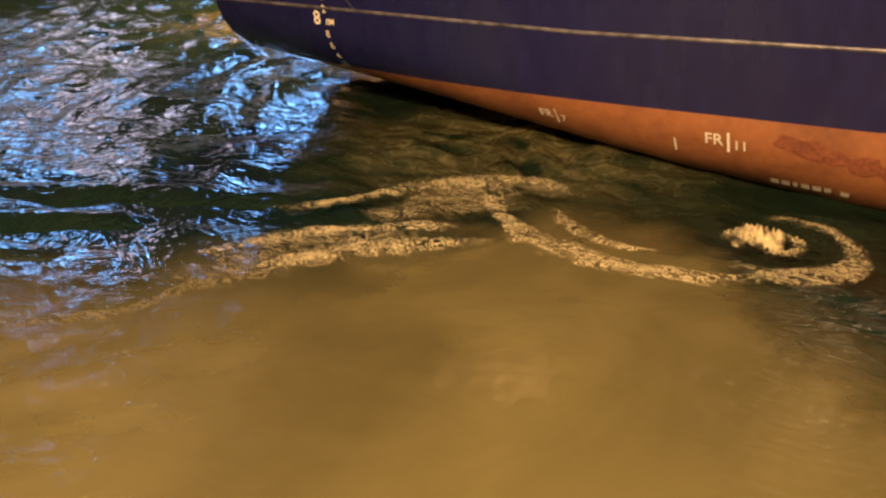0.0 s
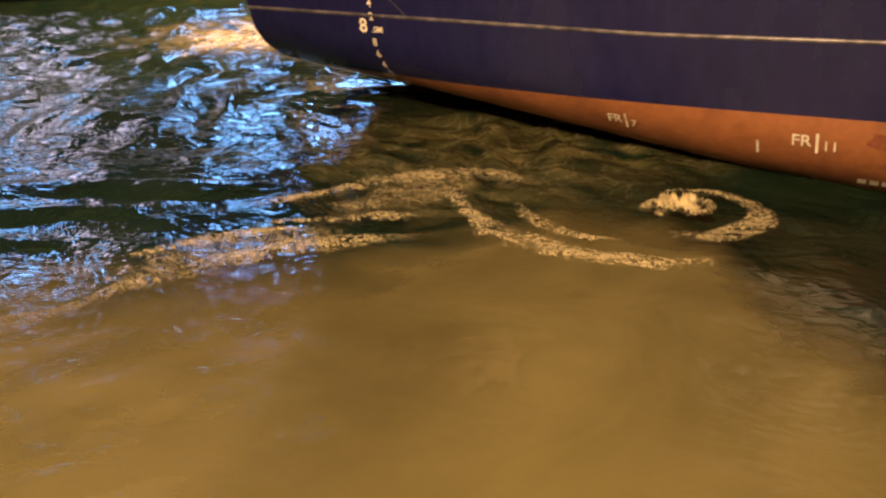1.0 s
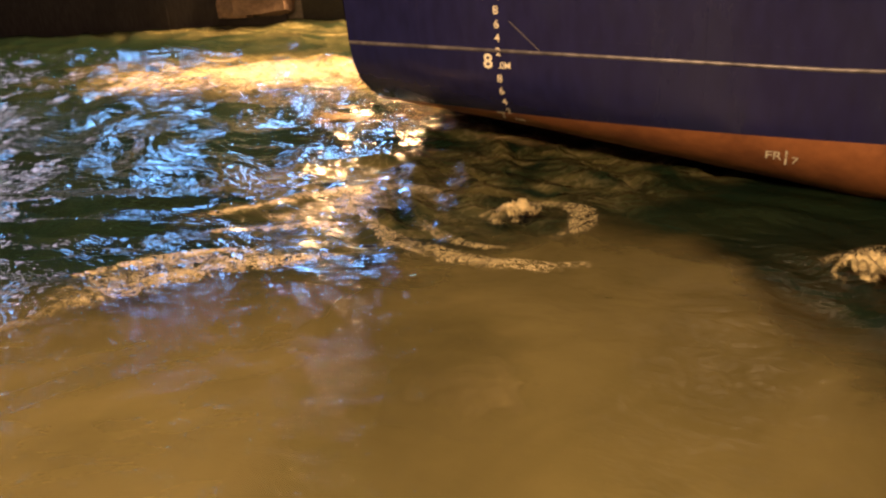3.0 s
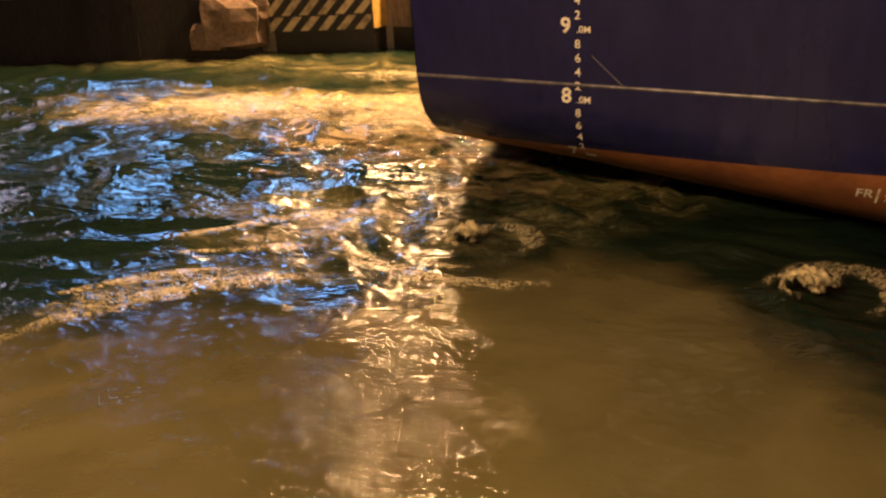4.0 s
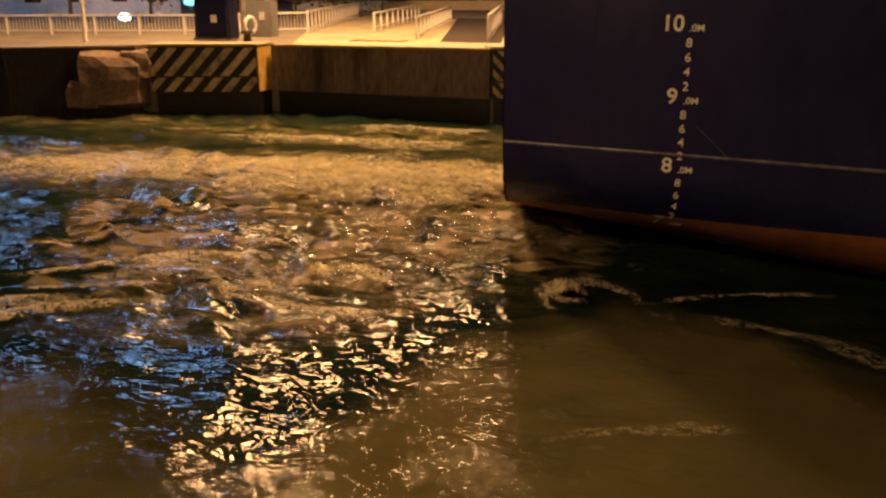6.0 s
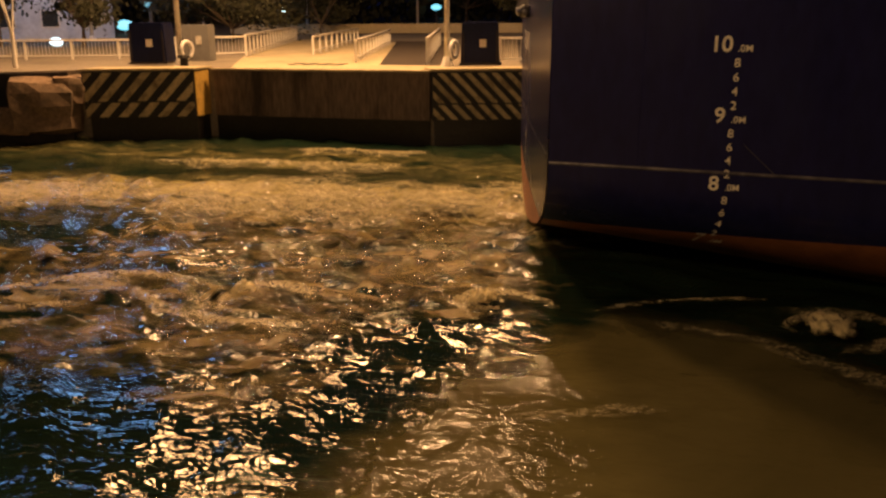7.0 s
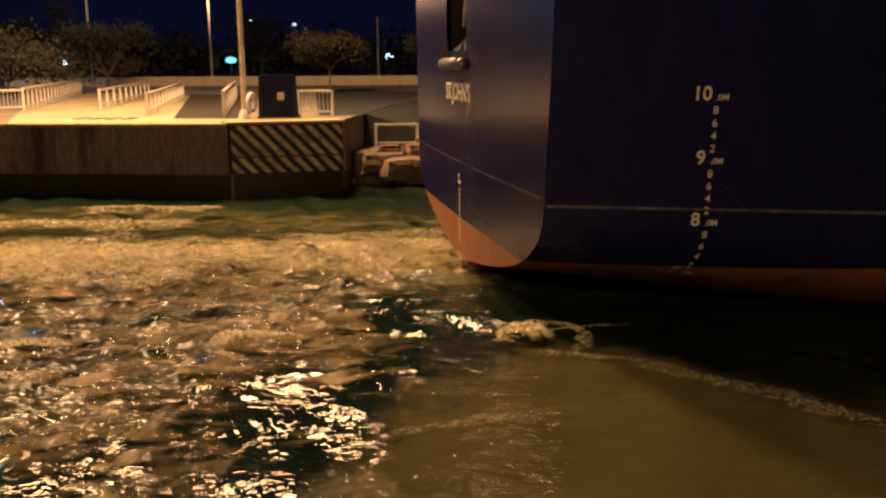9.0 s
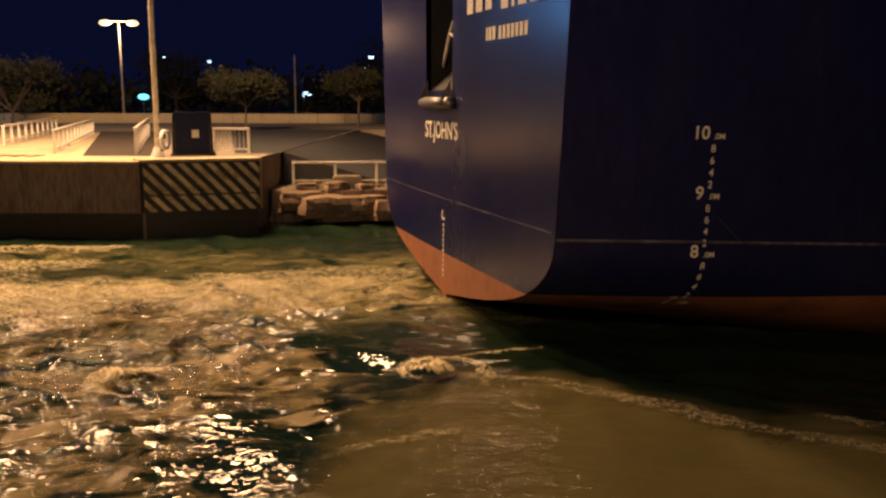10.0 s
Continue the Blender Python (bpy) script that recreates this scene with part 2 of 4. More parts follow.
M_PALE = surface("pale_yellow_paint", (0.64, 0.52, 0.28), 0.65, vary=0.15, scale=3, stain=(0.18, 0.12, 0.06), stain_scale=2.2, stain_amount=0.8, per_piece=True)
# block end faces: the pole lamp's brightness is put into this yellow
M_LIT_END = surface("lamplit_end_yellow", (0.72, 0.46, 0.10), 0.6, vary=0.12, scale=3, stain=(0.30, 0.17, 0.05), stain_scale=2.0, stain_amount=0.7)
M_WHITE = surface("white_railing_paint", (0.70, 0.68, 0.62), 0.5, vary=0.1, scale=6, stain=(0.35, 0.22, 0.12), stain_scale=3, stain_amount=0.5)
M_TARP = surface("navy_sheet_metal", (0.006, 0.010, 0.05), 0.5, spec=0.2, vary=0.2, scale=2, bump=0.2, bump_scale=5)
M_GREY = surface("grey_cabinet_paint", (0.22, 0.22, 0.22), 0.55, vary=0.1)
M_ROCK = surface("weathered_rock", (0.22, 0.15, 0.095), 0.9, vary=0.35, scale=1.5, stain=(0.10, 0.08, 0.055), stain_scale=1.2, stain_amount=0.8, bump=0.9, bump_scale=5, per_piece=True)
M_BARK = surface("bark", (0.12, 0.09, 0.06), 0.9, vary=0.3, scale=3, bump=0.8, bump_scale=12)
M_LEAF = surface("leaves", (0.042, 0.044, 0.020), 0.65, vary=0.5, scale=0.4, stain=(0.03, 0.04, 0.012), stain_scale=0.5, bump=0.1)
M_GRASS = surface("dry_grass", (0.14, 0.11, 0.045), 0.9, vary=0.5, scale=2, bump=0.5)
M_FACADE = surface("pale_facade", (0.55, 0.56, 0.58), 0.7, vary=0.1, scale=0.5)
M_GLASS_DARK = surface("dark_window", (0.02, 0.025, 0.03), 0.15, vary=0.2)
M_RING = surface("lifebuoy_shell", (0.8, 0.78, 0.75), 0.5, vary=0.1)
G_SODIUM = glow("sodium_glow", (1.0, 0.60, 0.24), 6)
G_COOL = glow("cool_glow", (0.62, 0.88, 1.0), 14)
G_TEAL = glow("teal_glow", (0.22, 0.8, 1.0), 5)

# ---------------------------------------------------------------- helpers


def mesh_from(bm, mats, smooth=False, name="m"):
    me = bpy.data.meshes.new(name)
    bm.normal_update()
    bm.to_mesh(me)
    bm.free()
    for m in (mats if isinstance(mats, (list, tuple)) else [mats]):
        me.materials.append(m)
    if smooth:
        me.polygons.foreach_set("use_smooth", [True] * len(me.polygons))
    return me


def part(name, bm, mat, parent=None, label="", smooth=False, at=None):
    ob = new(name, bm if isinstance(bm, bpy.types.Mesh) else mesh_from(bm, mat, smooth, name))
    if parent:
        ob.parent = parent
    if at is not None:
        ob.matrix_basis = at
    if label:
        ob["label"] = label
    return ob


def empty(name, m, label, category, group="", kind=""):
    ob = new(name)
    ob.empty_display_size = 0.2
    ob.matrix_basis = m
    return tagged(ob, label, category, group, kind)


def box(bm, x0, x1, y0, y1, z0, z1, bevel=0.0, m=None):
    made = bmesh.ops.create_cube(bm, size=1)["verts"]
    for v in made:
        v.co = Vector(((x0 + x1) / 2 + v.co.x * (x1 - x0), (y0 + y1) / 2 + v.co.y * (y1 - y0), (z0 + z1) / 2 + v.co.z * (z1 - z0)))
    if bevel:
        edges = list({e for v in made for e in v.link_edges})
        made = bmesh.ops.bevel(bm, geom=edges, offset=bevel, segments=2, affect="EDGES")["verts"]
    if m is not None:
        bmesh.ops.transform(bm, matrix=m, verts=made)
    return bm


def cube(*a, **k):
    return box(bmesh.new(), *a, **k)


def rod(bm, a, b, r0, r1=None, sides=10):
    a, b = Vector(a), Vector(b)
    d = b - a
    m = Matrix.Translation((a + b) / 2) @ d.to_track_quat("Z", "Y").to_matrix().to_4x4()
    bmesh.ops.create_cone(bm, cap_ends=True, segments=sides, radius1=r0, radius2=r0 if r1 is None else r1, depth=d.length, matrix=m)
    return bm


def prism(points, z0, z1):
    """An upright slab on a plan outline, counter-clockwise."""
    bm = bmesh.new()
    low, top = [bm.verts.new((x, y, z0)) for x, y in points], [bm.verts.new((x, y, z1)) for x, y in points]
    bm.faces.new(top)
    bm.faces.new(low[::-1])
    for i in range(len(points)):
        j = (i + 1) % len(points)
        bm.faces.new((low[i], low[j], top[j], top[i]))
    return bm


def lettering(text, size):
    """Flat letters as a mesh, centred on the origin, in the built-in font; the stencil is a little heavier than the plain font."""
    cu = bpy.data.curves.new("letters", "FONT")
    cu.body, cu.size, cu.align_x, cu.align_y = text, size, "CENTER", "CENTER"
    cu.offset = size * (0.02 if size > 0.25 else 0.012)
    ob = new("letters", cu)
    bpy.context.view_layer.update()
    me = bpy.data.meshes.new_from_object(ob.evaluated_get(bpy.context.evaluated_depsgraph_get()))
    bpy.data.objects.remove(ob)
    bm = bmesh.new()
    bm.from_mesh(me)
    return bm


def bars(widths, height, gap):
    bm, x = bmesh.new(), -(sum(widths) + gap * (len(widths) - 1)) / 2
    for w in widths:
        vs = [bm.verts.new(c) for c in ((x, -height / 2, 0), (x + w, -height / 2, 0), (x + w, height / 2, 0), (x, height / 2, 0))]
        bm.faces.new(vs)
        x += w + gap
    return bm


# ---------------------------------------------------------------- water


def chop(x, y, seed, waves, lean):
    """Height of a short, crossed sea as a sum of wave trains."""
    rng = np.random.RandomState(seed)
    h = np.zeros_like(x)
    wx = x + 0.5 * np.sin(0.6 * y + 0.9) + 0.25 * np.sin(1.7 * y + 0.4 * x)
    wy = y + 0.5 * np.sin(0.5 * x + 2.1) + 0.25 * np.sin(1.9 * x - 0.5 * y)
    for length, height, count in waves:
        for _ in range(count):
            a = radians(lean) + rng.uniform(-0.75, 0.75)
            k = 2 * np.pi / (length * rng.uniform(0.7, 1.4))
            p = k * (wx * np.cos(a) + wy * np.sin(a)) + rng.uniform(0, 6.28)
            h += height * rng.uniform(0.5, 1.0) * (1 - np.abs(np.sin(p / 2)) * 2 + 0.27)
    return h


def sheet(name, xs, ys, heights, mat, values, torn=False):
    """A grid with named values at its points; torn: without the squares that its cover leaves empty."""
    nx, ny = len(xs), len(ys)
    gx, gy = np.meshgrid(xs, ys)
    co = np.stack([gx, gy, heights], -1).reshape(-1, 3)
    i = (np.arange(ny - 1)[:, None] * nx + np.arange(nx - 1)[None]).ravel()
    quads = np.stack([i, i + 1, i + nx + 1, i + nx], -1)
    if torn:
        quads = quads[values["cover"].ravel()[quads].max(1) > 0.002]
    me = bpy.data.meshes.new(name)
    me.from_pydata(co.tolist(), [], quads.tolist())
    me.materials.append(mat)
    me.polygons.foreach_set("use_smooth", [True] * len(me.polygons))
    for key, value in values.items():
        at = me.attributes.new(key, "FLOAT", "POINT")
        at.data.foreach_set("value", value.ravel().astype(np.float32))
    return me


def stretch_axis(a, b, step, ends):
    inner = np.arange(a, b, step)
    return np.concatenate([[a - e for e in ends[::-1]], inner, [b + e for e in ends]])


FAR_STEPS = [0.6, 1.5, 3, 6, 12, 30, 80, 200, 600, 2000]
wx, wy = stretch_axis(-32, 14, 0.11, FAR_STEPS), stretch_axis(-2, 36, 0.11, FAR_STEPS)
gx, gy = np.meshgrid(wx, wy)
calm = np.exp(-(np.maximum(np.abs(gx + 12) - 30, 0) / 8) ** 2) * np.exp(-(np.maximum(np.abs(gy - 19) - 22, 0) / 8) ** 2)
# the race behind the stern is rougher than the lee beside the hull
ridge = np.exp(-((gy - (19.0 + 0.12 * (gx + 6))) / 1.9) ** 2)
rough_zone = 0.35 + 0.65 * np.clip((gy - 6) / 6, 0, 1)
uneven = 0.8 * np.sin(0.9 * gx + 0.4 * gy) + 0.6 * np.sin(1.9 * gy - 0.7 * gx)
right_end = -4.6 + 0.55 * np.maximum(gy - 8.5, 0)
left_end = -10.2 - 0.75 * np.maximum(gy - 14.5, 0)
body = np.clip((gy - 7.6) / 2.0, 0, 1) * np.clip((21.0 - gy) / 3.0, 0, 1) * np.clip((gx - left_end + uneven) / 2.5, 0, 1) * np.clip((right_end - gx + 0.5 * uneven) / 2.0, 0, 1)
h = chop(gx, gy, 4, [(3.6, 0.046, 3), (1.6, 0.026, 5), (0.75, 0.010, 6)], 70) * rough_zone * calm
h += body * calm * chop(gx, gy, 7, [(1.3, 0.044, 5), (0.6, 0.028, 6)], 60)
h += ridge * calm * (0.12 + chop(gx, gy, 9, [(1.6, 0.06, 4), (0.8, 0.03, 4)], 20)) * np.clip((gx + 20) / 6, 0, 1)
race = ridge * np.clip((gx + 24) / 6, 0, 1)
chop_at = np.clip(np.maximum(0.75 * body, race), 0, 1) * calm
froth_at = np.clip(0.95 * race + 0.3 * np.exp(-((gy - 24.0) / 1.6) ** 2) + 0.28 * body, 0, 1) * calm
water = tagged(new("water", sheet("water", wx, wy, h, M_WATER, {"chop": chop_at, "froth": froth_at})), "dark green choppy harbour water at night with lamp reflections", "water", kind="structure")


def silt_sheet(name, rim, x_span, y_span, soft_edge, thick, lift, mat, label):
    """A cloud of silt in the water, from its rim (plan points about its foremost point) towards the near quay."""
    sx, sy = np.arange(*x_span, 0.16), np.arange(*y_span, 0.16)
    px, py = np.meshgrid(sx, sy)
    rim_x, rim_y = [p[0] for p in rim], [p[1] for p in rim]
    edge = np.interp(px, rim_x, rim_y)
    lean = np.sqrt(1 + (np.interp(px + 0.3, rim_x, rim_y) - np.interp(px - 0.3, rim_x, rim_y)) ** 2 / 0.36)
    inside = (edge - py) / lean + 0.22 * np.sin(px * 1.7 + 0.6 * py) + 0.12 * np.sin(px * 3.9 + 1)
    cover = np.clip(0.5 + inside / soft_edge, 0, 1) * thick
    cover *= np.clip((px - sx[0]) / 3, 0, 1) * np.clip((sx[-1] - px) / 3, 0, 1)
    z = lift + chop(px, py, 12, [(4.2, 0.016, 3), (2.0, 0.010, 4), (0.9, 0.004, 4)], 60)
    return tagged(new(name, sheet(name, sx, sy, z, mat, {"cover": cover, "chop": np.ones_like(cover) * 0.7}, True)), label, "muddy water", kind="stuff")


plume = silt_sheet("silty_plume", [(-30, -22), (-8, -10), (-4.2, -7.0), (-2.7, -5.2), (-1.9, -3.4), (-1.4, -1.8), (-0.8, -0.5), (0, 0), (1.6, -0.15), (2.8, -0.8), (4, -1.9), (6.5, -3.2),
                                   (10, -4.5), (30, -9)], (-16, 20), (-14, 1.6), 1.5, 1.0, 0.17, M_SILT, "smooth ochre silt cloud spreading on the harbour water")
side_cloud = silt_sheet("silty_plume", [(-9, -4), (-4, -0.8), (-1.5, 0), (1.5, 0.1), (4, -0.5), (8, -3)], (-9, 4.6), (-8, 1.2), 2.4, 0.90, 0.245, M_HAZE,
                        "thin brown silt drifting behind the cloud")
bx_, by_ = np.meshgrid(np.arange(-7, 7, 0.12), np.arange(-7.6, 7.6, 0.12))
reach = np.sqrt((bx_ / 6.4) ** 2 + (by_ / 6.8) ** 2) + 0.10 * np.sin(1.3 * bx_ + 0.7 * by_) + 0.07 * np.sin(2.1 * by_ - bx_)
spread = np.clip((1.0 - reach) / 0.28, 0, 1) * 0.46
churned = tagged(new("churned_wash", sheet("churned_wash", np.arange(-7, 7, 0.12), np.arange(-7.6, 7.6, 0.12), 0.10 + chop(bx_, by_, 17, [(1.4, 0.040, 5), (0.65, 0.024, 6)], 60) - 0.25 * np.clip(reach - 0.6, 0, 1),
                                           M_CHURN, {"cover": spread, "chop": np.ones_like(spread)}, True)), "churned tan wash full of air behind the propeller", "wash", kind="stuff")


def foam_streak(name, line, width, mat, label, seed, lift=0.19, rows=13, lump=0.02, step=0.06):
    """A crooked ribbon of froth along a plan line, thick in the middle and thin at the rim."""
    rng = np.random.RandomState(seed)
    pts = np.array(line, float)
    s = np.concatenate([[0], np.cumsum(np.hypot(*np.diff(pts, axis=0).T))])
    n = max(int(s[-1] / step), 16)
    u = np.linspace(0, s[-1], n)
    x, y = np.interp(u, s, pts[:, 0]), np.interp(u, s, pts[:, 1])
    ker = np.hanning(15) / np.hanning(15).sum()
    x, y = [np.convolve(np.pad(c, 7, mode="edge"), ker, "valid") for c in (x, y)]
    wob = sum(rng.uniform(0.4, 1.0) * min(width, 0.16) * a * np.sin(u * f + rng.uniform(0, 6)) for f, a in ((1.3, 0.6), (2.9, 0.4), (6.1, 0.22), (11.0, 0.12)))
    tx, ty = np.gradient(x), np.gradient(y)
    ln = np.hypot(tx, ty) + 1e-9
    nx_, ny_ = -ty / ln, tx / ln
    wide = 2.1 * width * (0.55 + 0.45 * np.sin(np.pi * np.linspace(0.04, 0.96, n))) * (1 + 0.45 * np.sin(u * 2.3 + seed) * np.sin(u * 0.9))
    vs, cv, fs = [], [], []
    cx, cy = pts.mean(0)
    for i in range(n):
        for j in range(rows):
            q = (j / (rows - 1) - 0.5) * 2
            vs.append((x[i] + nx_[i] * (q * wide[i] + wob[i]) - cx, y[i] + ny_[i] * (q * wide[i] + wob[i]) - cy,
                       lift + lump * (1 - q * q) * (0.5 + rng.rand())))
            cv.append((1 - q * q) ** 0.7 * min(1, 5 * min(i, n - 1 - i) / n + 0.02))
    for i in range(n - 1):
        for j in range(rows - 1):
            a = i * rows + j
            fs.append((a, a + 1, a + rows + 1, a + rows))
    me = bpy.data.meshes.new(name)
    me.from_pydata(vs, [], fs)
    me.materials.append(mat)
    me.polygons.foreach_set("use_smooth", [True] * len(me.polygons))
    at = me.attributes.new("cover", "FLOAT", "POINT")
    at.data.foreach_set("value", np.array(cv, np.float32))
    ob = tagged(new(name, me), label, "foam", group="foam on the water", kind="stuff")
    ob.location = (cx, cy, 0)
    return ob


TRACKS = []  # (object, rows of time, shift from its first place and turn)


def drifting(ob, *rows):
    TRACKS.append((ob, rows))
    return ob


def curl(x, y, r0, r1, turns, start, squash=0.75):
    """Plan line of a spiral."""
    n = int(14 * turns)
    return [(x + (r0 + (r1 - r0) * k / n) * math.cos(start + 2 * math.pi * turns * k / n), y + squash * (r0 + (r1 - r0) * k / n) * math.sin(start + 2 * math.pi * turns * k / n)) for k in range(n + 1)]


L_RIM = "pale lacy foam line along the silt edge"
WEST = ((0, 1.1, -0.4), (1, 0.4, -0.3), (2, 0, 0), (3.5, 0.0, 0.5), (5.5, -1.4, 1.5), (7.5, -3, 2), (10, -5, 2.5))
BACK = ((0, 0, 0), (1, -0.4, 0.5), (2, -0.9, 1.1), (3.5, -1.3, 1.6), (5.5, -2.4, 2.4), (10, -5, 3.4))
ARC = ((0, 0, 0), (1, -0.2, 0.35), (2, -0.7, 0.7), (3.5, -1.2, 1.2), (5.5, -2.0, 2.2), (10, -4.5, 3.8))
drifting(foam_streak("foam_line", [(-10.2, 3.4), (-9.1, 4.3), (-8.8, 5.2), (-8.3, 6.1), (-7.7, 6.9), (-6.9, 7.5), (-6.2, 7.8)], 0.13, M_FOAM, L_RIM, 1, lump=0.04), *WEST)
drifting(foam_streak("foam_line", [(-9.4, 5.0), (-8.8, 6.0), (-8.1, 6.9), (-7.3, 7.6)], 0.26, M_WASH, "broken froth behind the silt edge", 5), *WEST)
drifting(foam_streak("foam_line", [(-9.8, 5.5), (-9.0, 6.4), (-8.4, 7.1), (-7.9, 7.4)], 0.07, M_FOAM, L_RIM, 11), *WEST)
drifting(foam_streak("foam_line", [(-8.8, 6.6), (-8.0, 7.2), (-7.4, 8.0), (-6.9, 8.7), (-6.3, 9.0), (-5.6, 8.9), (-5.0, 8.4)], 0.12, M_FOAM, L_RIM, 2, lump=0.04), *BACK)
drifting(foam_streak("foam_line", [(-7.6, 6.9), (-6.9, 7.7), (-6.2, 8.3), (-5.6, 8.2)], 0.24, M_WASH, "broken froth behind the silt edge", 92), *BACK)
drifting(foam_streak("foam_line", [(-8.0, 6.2), (-7.2, 6.8), (-6.4, 7.3), (-5.8, 7.4)], 0.07, M_FOAM, L_RIM, 91), *BACK)
drifting(foam_streak("foam_line", [(-6.5, 8.5), (-5.7, 7.9), (-5.2, 7.45), (-4.3, 7.35), (-3.5, 7.35), (-3.0, 7.5), (-2.4, 7.9)], 0.10, M_FOAM, L_RIM, 3, lump=0.04), *ARC)
drifting(foam_streak("foam_line", [(-5.4, 8.4), (-4.9, 7.9), (-4.2, 7.8), (-3.6, 7.9)], 0.06, M_FOAM, L_RIM, 13), *ARC)


def boil(place, size, seed, label, rows):
    """A curled boil of foam: a dense heart, a spiral arm and a thin trailing arc, drifting together."""
    x, y = place
    drifting(foam_streak("foam_swirl", curl(x, y, 0.14 * size, 0.62 * size, 1.25, 2.6, 0.6), 0.045 * size, M_FOAM, label, seed, lump=0.07, step=0.025), *rows)
    drifting(foam_streak("foam_swirl", [(x - 0.45 * size, y - 0.04), (x - 0.2 * size, y - 0.10), (x + 0.02 * size, y - 0.04), (x + 0.2 * size, y + 0.05)], 0.17 * size, M_BOIL, label, seed + 1, lift=0.22, lump=0.14, step=0.025), *rows)
    drifting(foam_streak("foam_patch", curl(x, y, 0.7 * size, 1.1 * size, 0.7, -2.4), 0.09 * size, M_FOAM, "thin froth trailing from the boil", seed + 2, step=0.03), *rows)


L_BOIL = "curled boil of yellowish foam beside the hull"
boil((-2.7, 8.5), 0.95, 60, L_BOIL, ((0, 0, 0, 0), (1, -0.8, 0.75, 25), (2, -1.7, 1.1, 50), (3.5, -2.6, 1.6, 85), (5.5, -3.6, 2.4, 110), (10, -5.6, 3.6, 150)))
boil((1.5, 8.2), 1.0, 64, L_BOIL, ((0, 0, 0, 0), (2, -1.2, 1.0, 30), (3.5, -2.4, 1.8, 60), (4.5, -2.6, 2.5, 80), (5.5, -3.8, 3.3, 110), (7, -4.8, 3.9, 130), (10, -6.5, 4.8, 160)))
boil((6.5, 9.2), 1.15, 68, L_BOIL, ((0, 0, 0, -30), (3.5, -2.4, 1.6, 0), (6.8, -4.9, 3.2, 30), (7.6, -5.5, 3.5, 45), (8.4, -6.1, 4.0, 60), (10, -6.7, 4.3, 80)))
EAST = ((0, 6.0, -4.5), (3.5, 3.4, -3.4), (5.5, -0.9, -2.1), (7, -1.1, -1.4), (8, -0.4, -1.1), (9, 0.0, -0.7), (10, 0, 0))
drifting(foam_streak("foam_line", [(-0.9, 12.9), (0.3, 13.4), (1.1, 13.25), (1.9, 12.9), (3.0, 12.0), (4.6, 10.95), (5.7, 10.4), (7.5, 9.8)], 0.12, M_WASH, L_RIM, 6, lump=0.04), *EAST)
drifting(foam_streak("foam_line", [(-0.8, 13.5), (0.0, 14.2), (1.2, 14.8), (2.0, 14.9)], 0.055, M_FOAM, "thin foam lip on a curling wave", 7), *EAST)
drifting(foam_streak("foam_line", [(5.2, 11.7), (6.0, 11.2), (7.0, 10.9)], 0.09, M_FOAM, L_RIM, 8), *EAST)
drifting(foam_streak("foam_line", [(-2.5, 8.6), (-1.9, 9.15), (-1.2, 9.5), (-0.4, 9.7)], 0.09, M_WASH, "pale streak of froth in the silt", 9, lift=0.2), (0, 3.0, -5), (3.5, 2.0, -3.6), (5.5, 0.6, -1.7), (8, 0, 0), (9, 0.6, 0.5), (10, 0.9, 1.3))
drifting(foam_streak("foam_patch", [(-4.6, 4.7), (-4.2, 4.9), (-3.8, 5.1), (-3.3, 5.5)], 0.34, M_CLOUD, "pale upwelling patch in the silt", 93, lift=0.2), (0, 0, 0), (1, -0.2, 0.3), (4, 0.6, 1.0), (10, 2.4, 3.4))
drifting(foam_streak("foam_patch", [(-8.0, 3.9), (-7.3, 4.5), (-6.6, 4.9), (-6.0, 5.1)], 0.20, M_CLOUD, "pale upwelling patch in the silt", 95, lift=0.2), (0, 0, 0), (4, -0.6, 1.0), (10, -3, 2.4))
for k, (bx, by) in enumerate([(-5.6, 18.9), (-3.2, 19.3), (-1.2, 19.9), (-8.4, 18.3)]):
    drifting(foam_streak("foam_boil", [(bx - 0.9, by - 0.2), (bx - 0.3, by + 0.1), (bx + 0.3, by), (bx + 0.9, by + 0.25)], 0.40, M_FOAM, "tumbling yellowish foam boil in the propeller race", 80 + k, lift=0.24, lump=0.10), (0, 0, 0, 0), (10, -1.2, 0.1, 15))


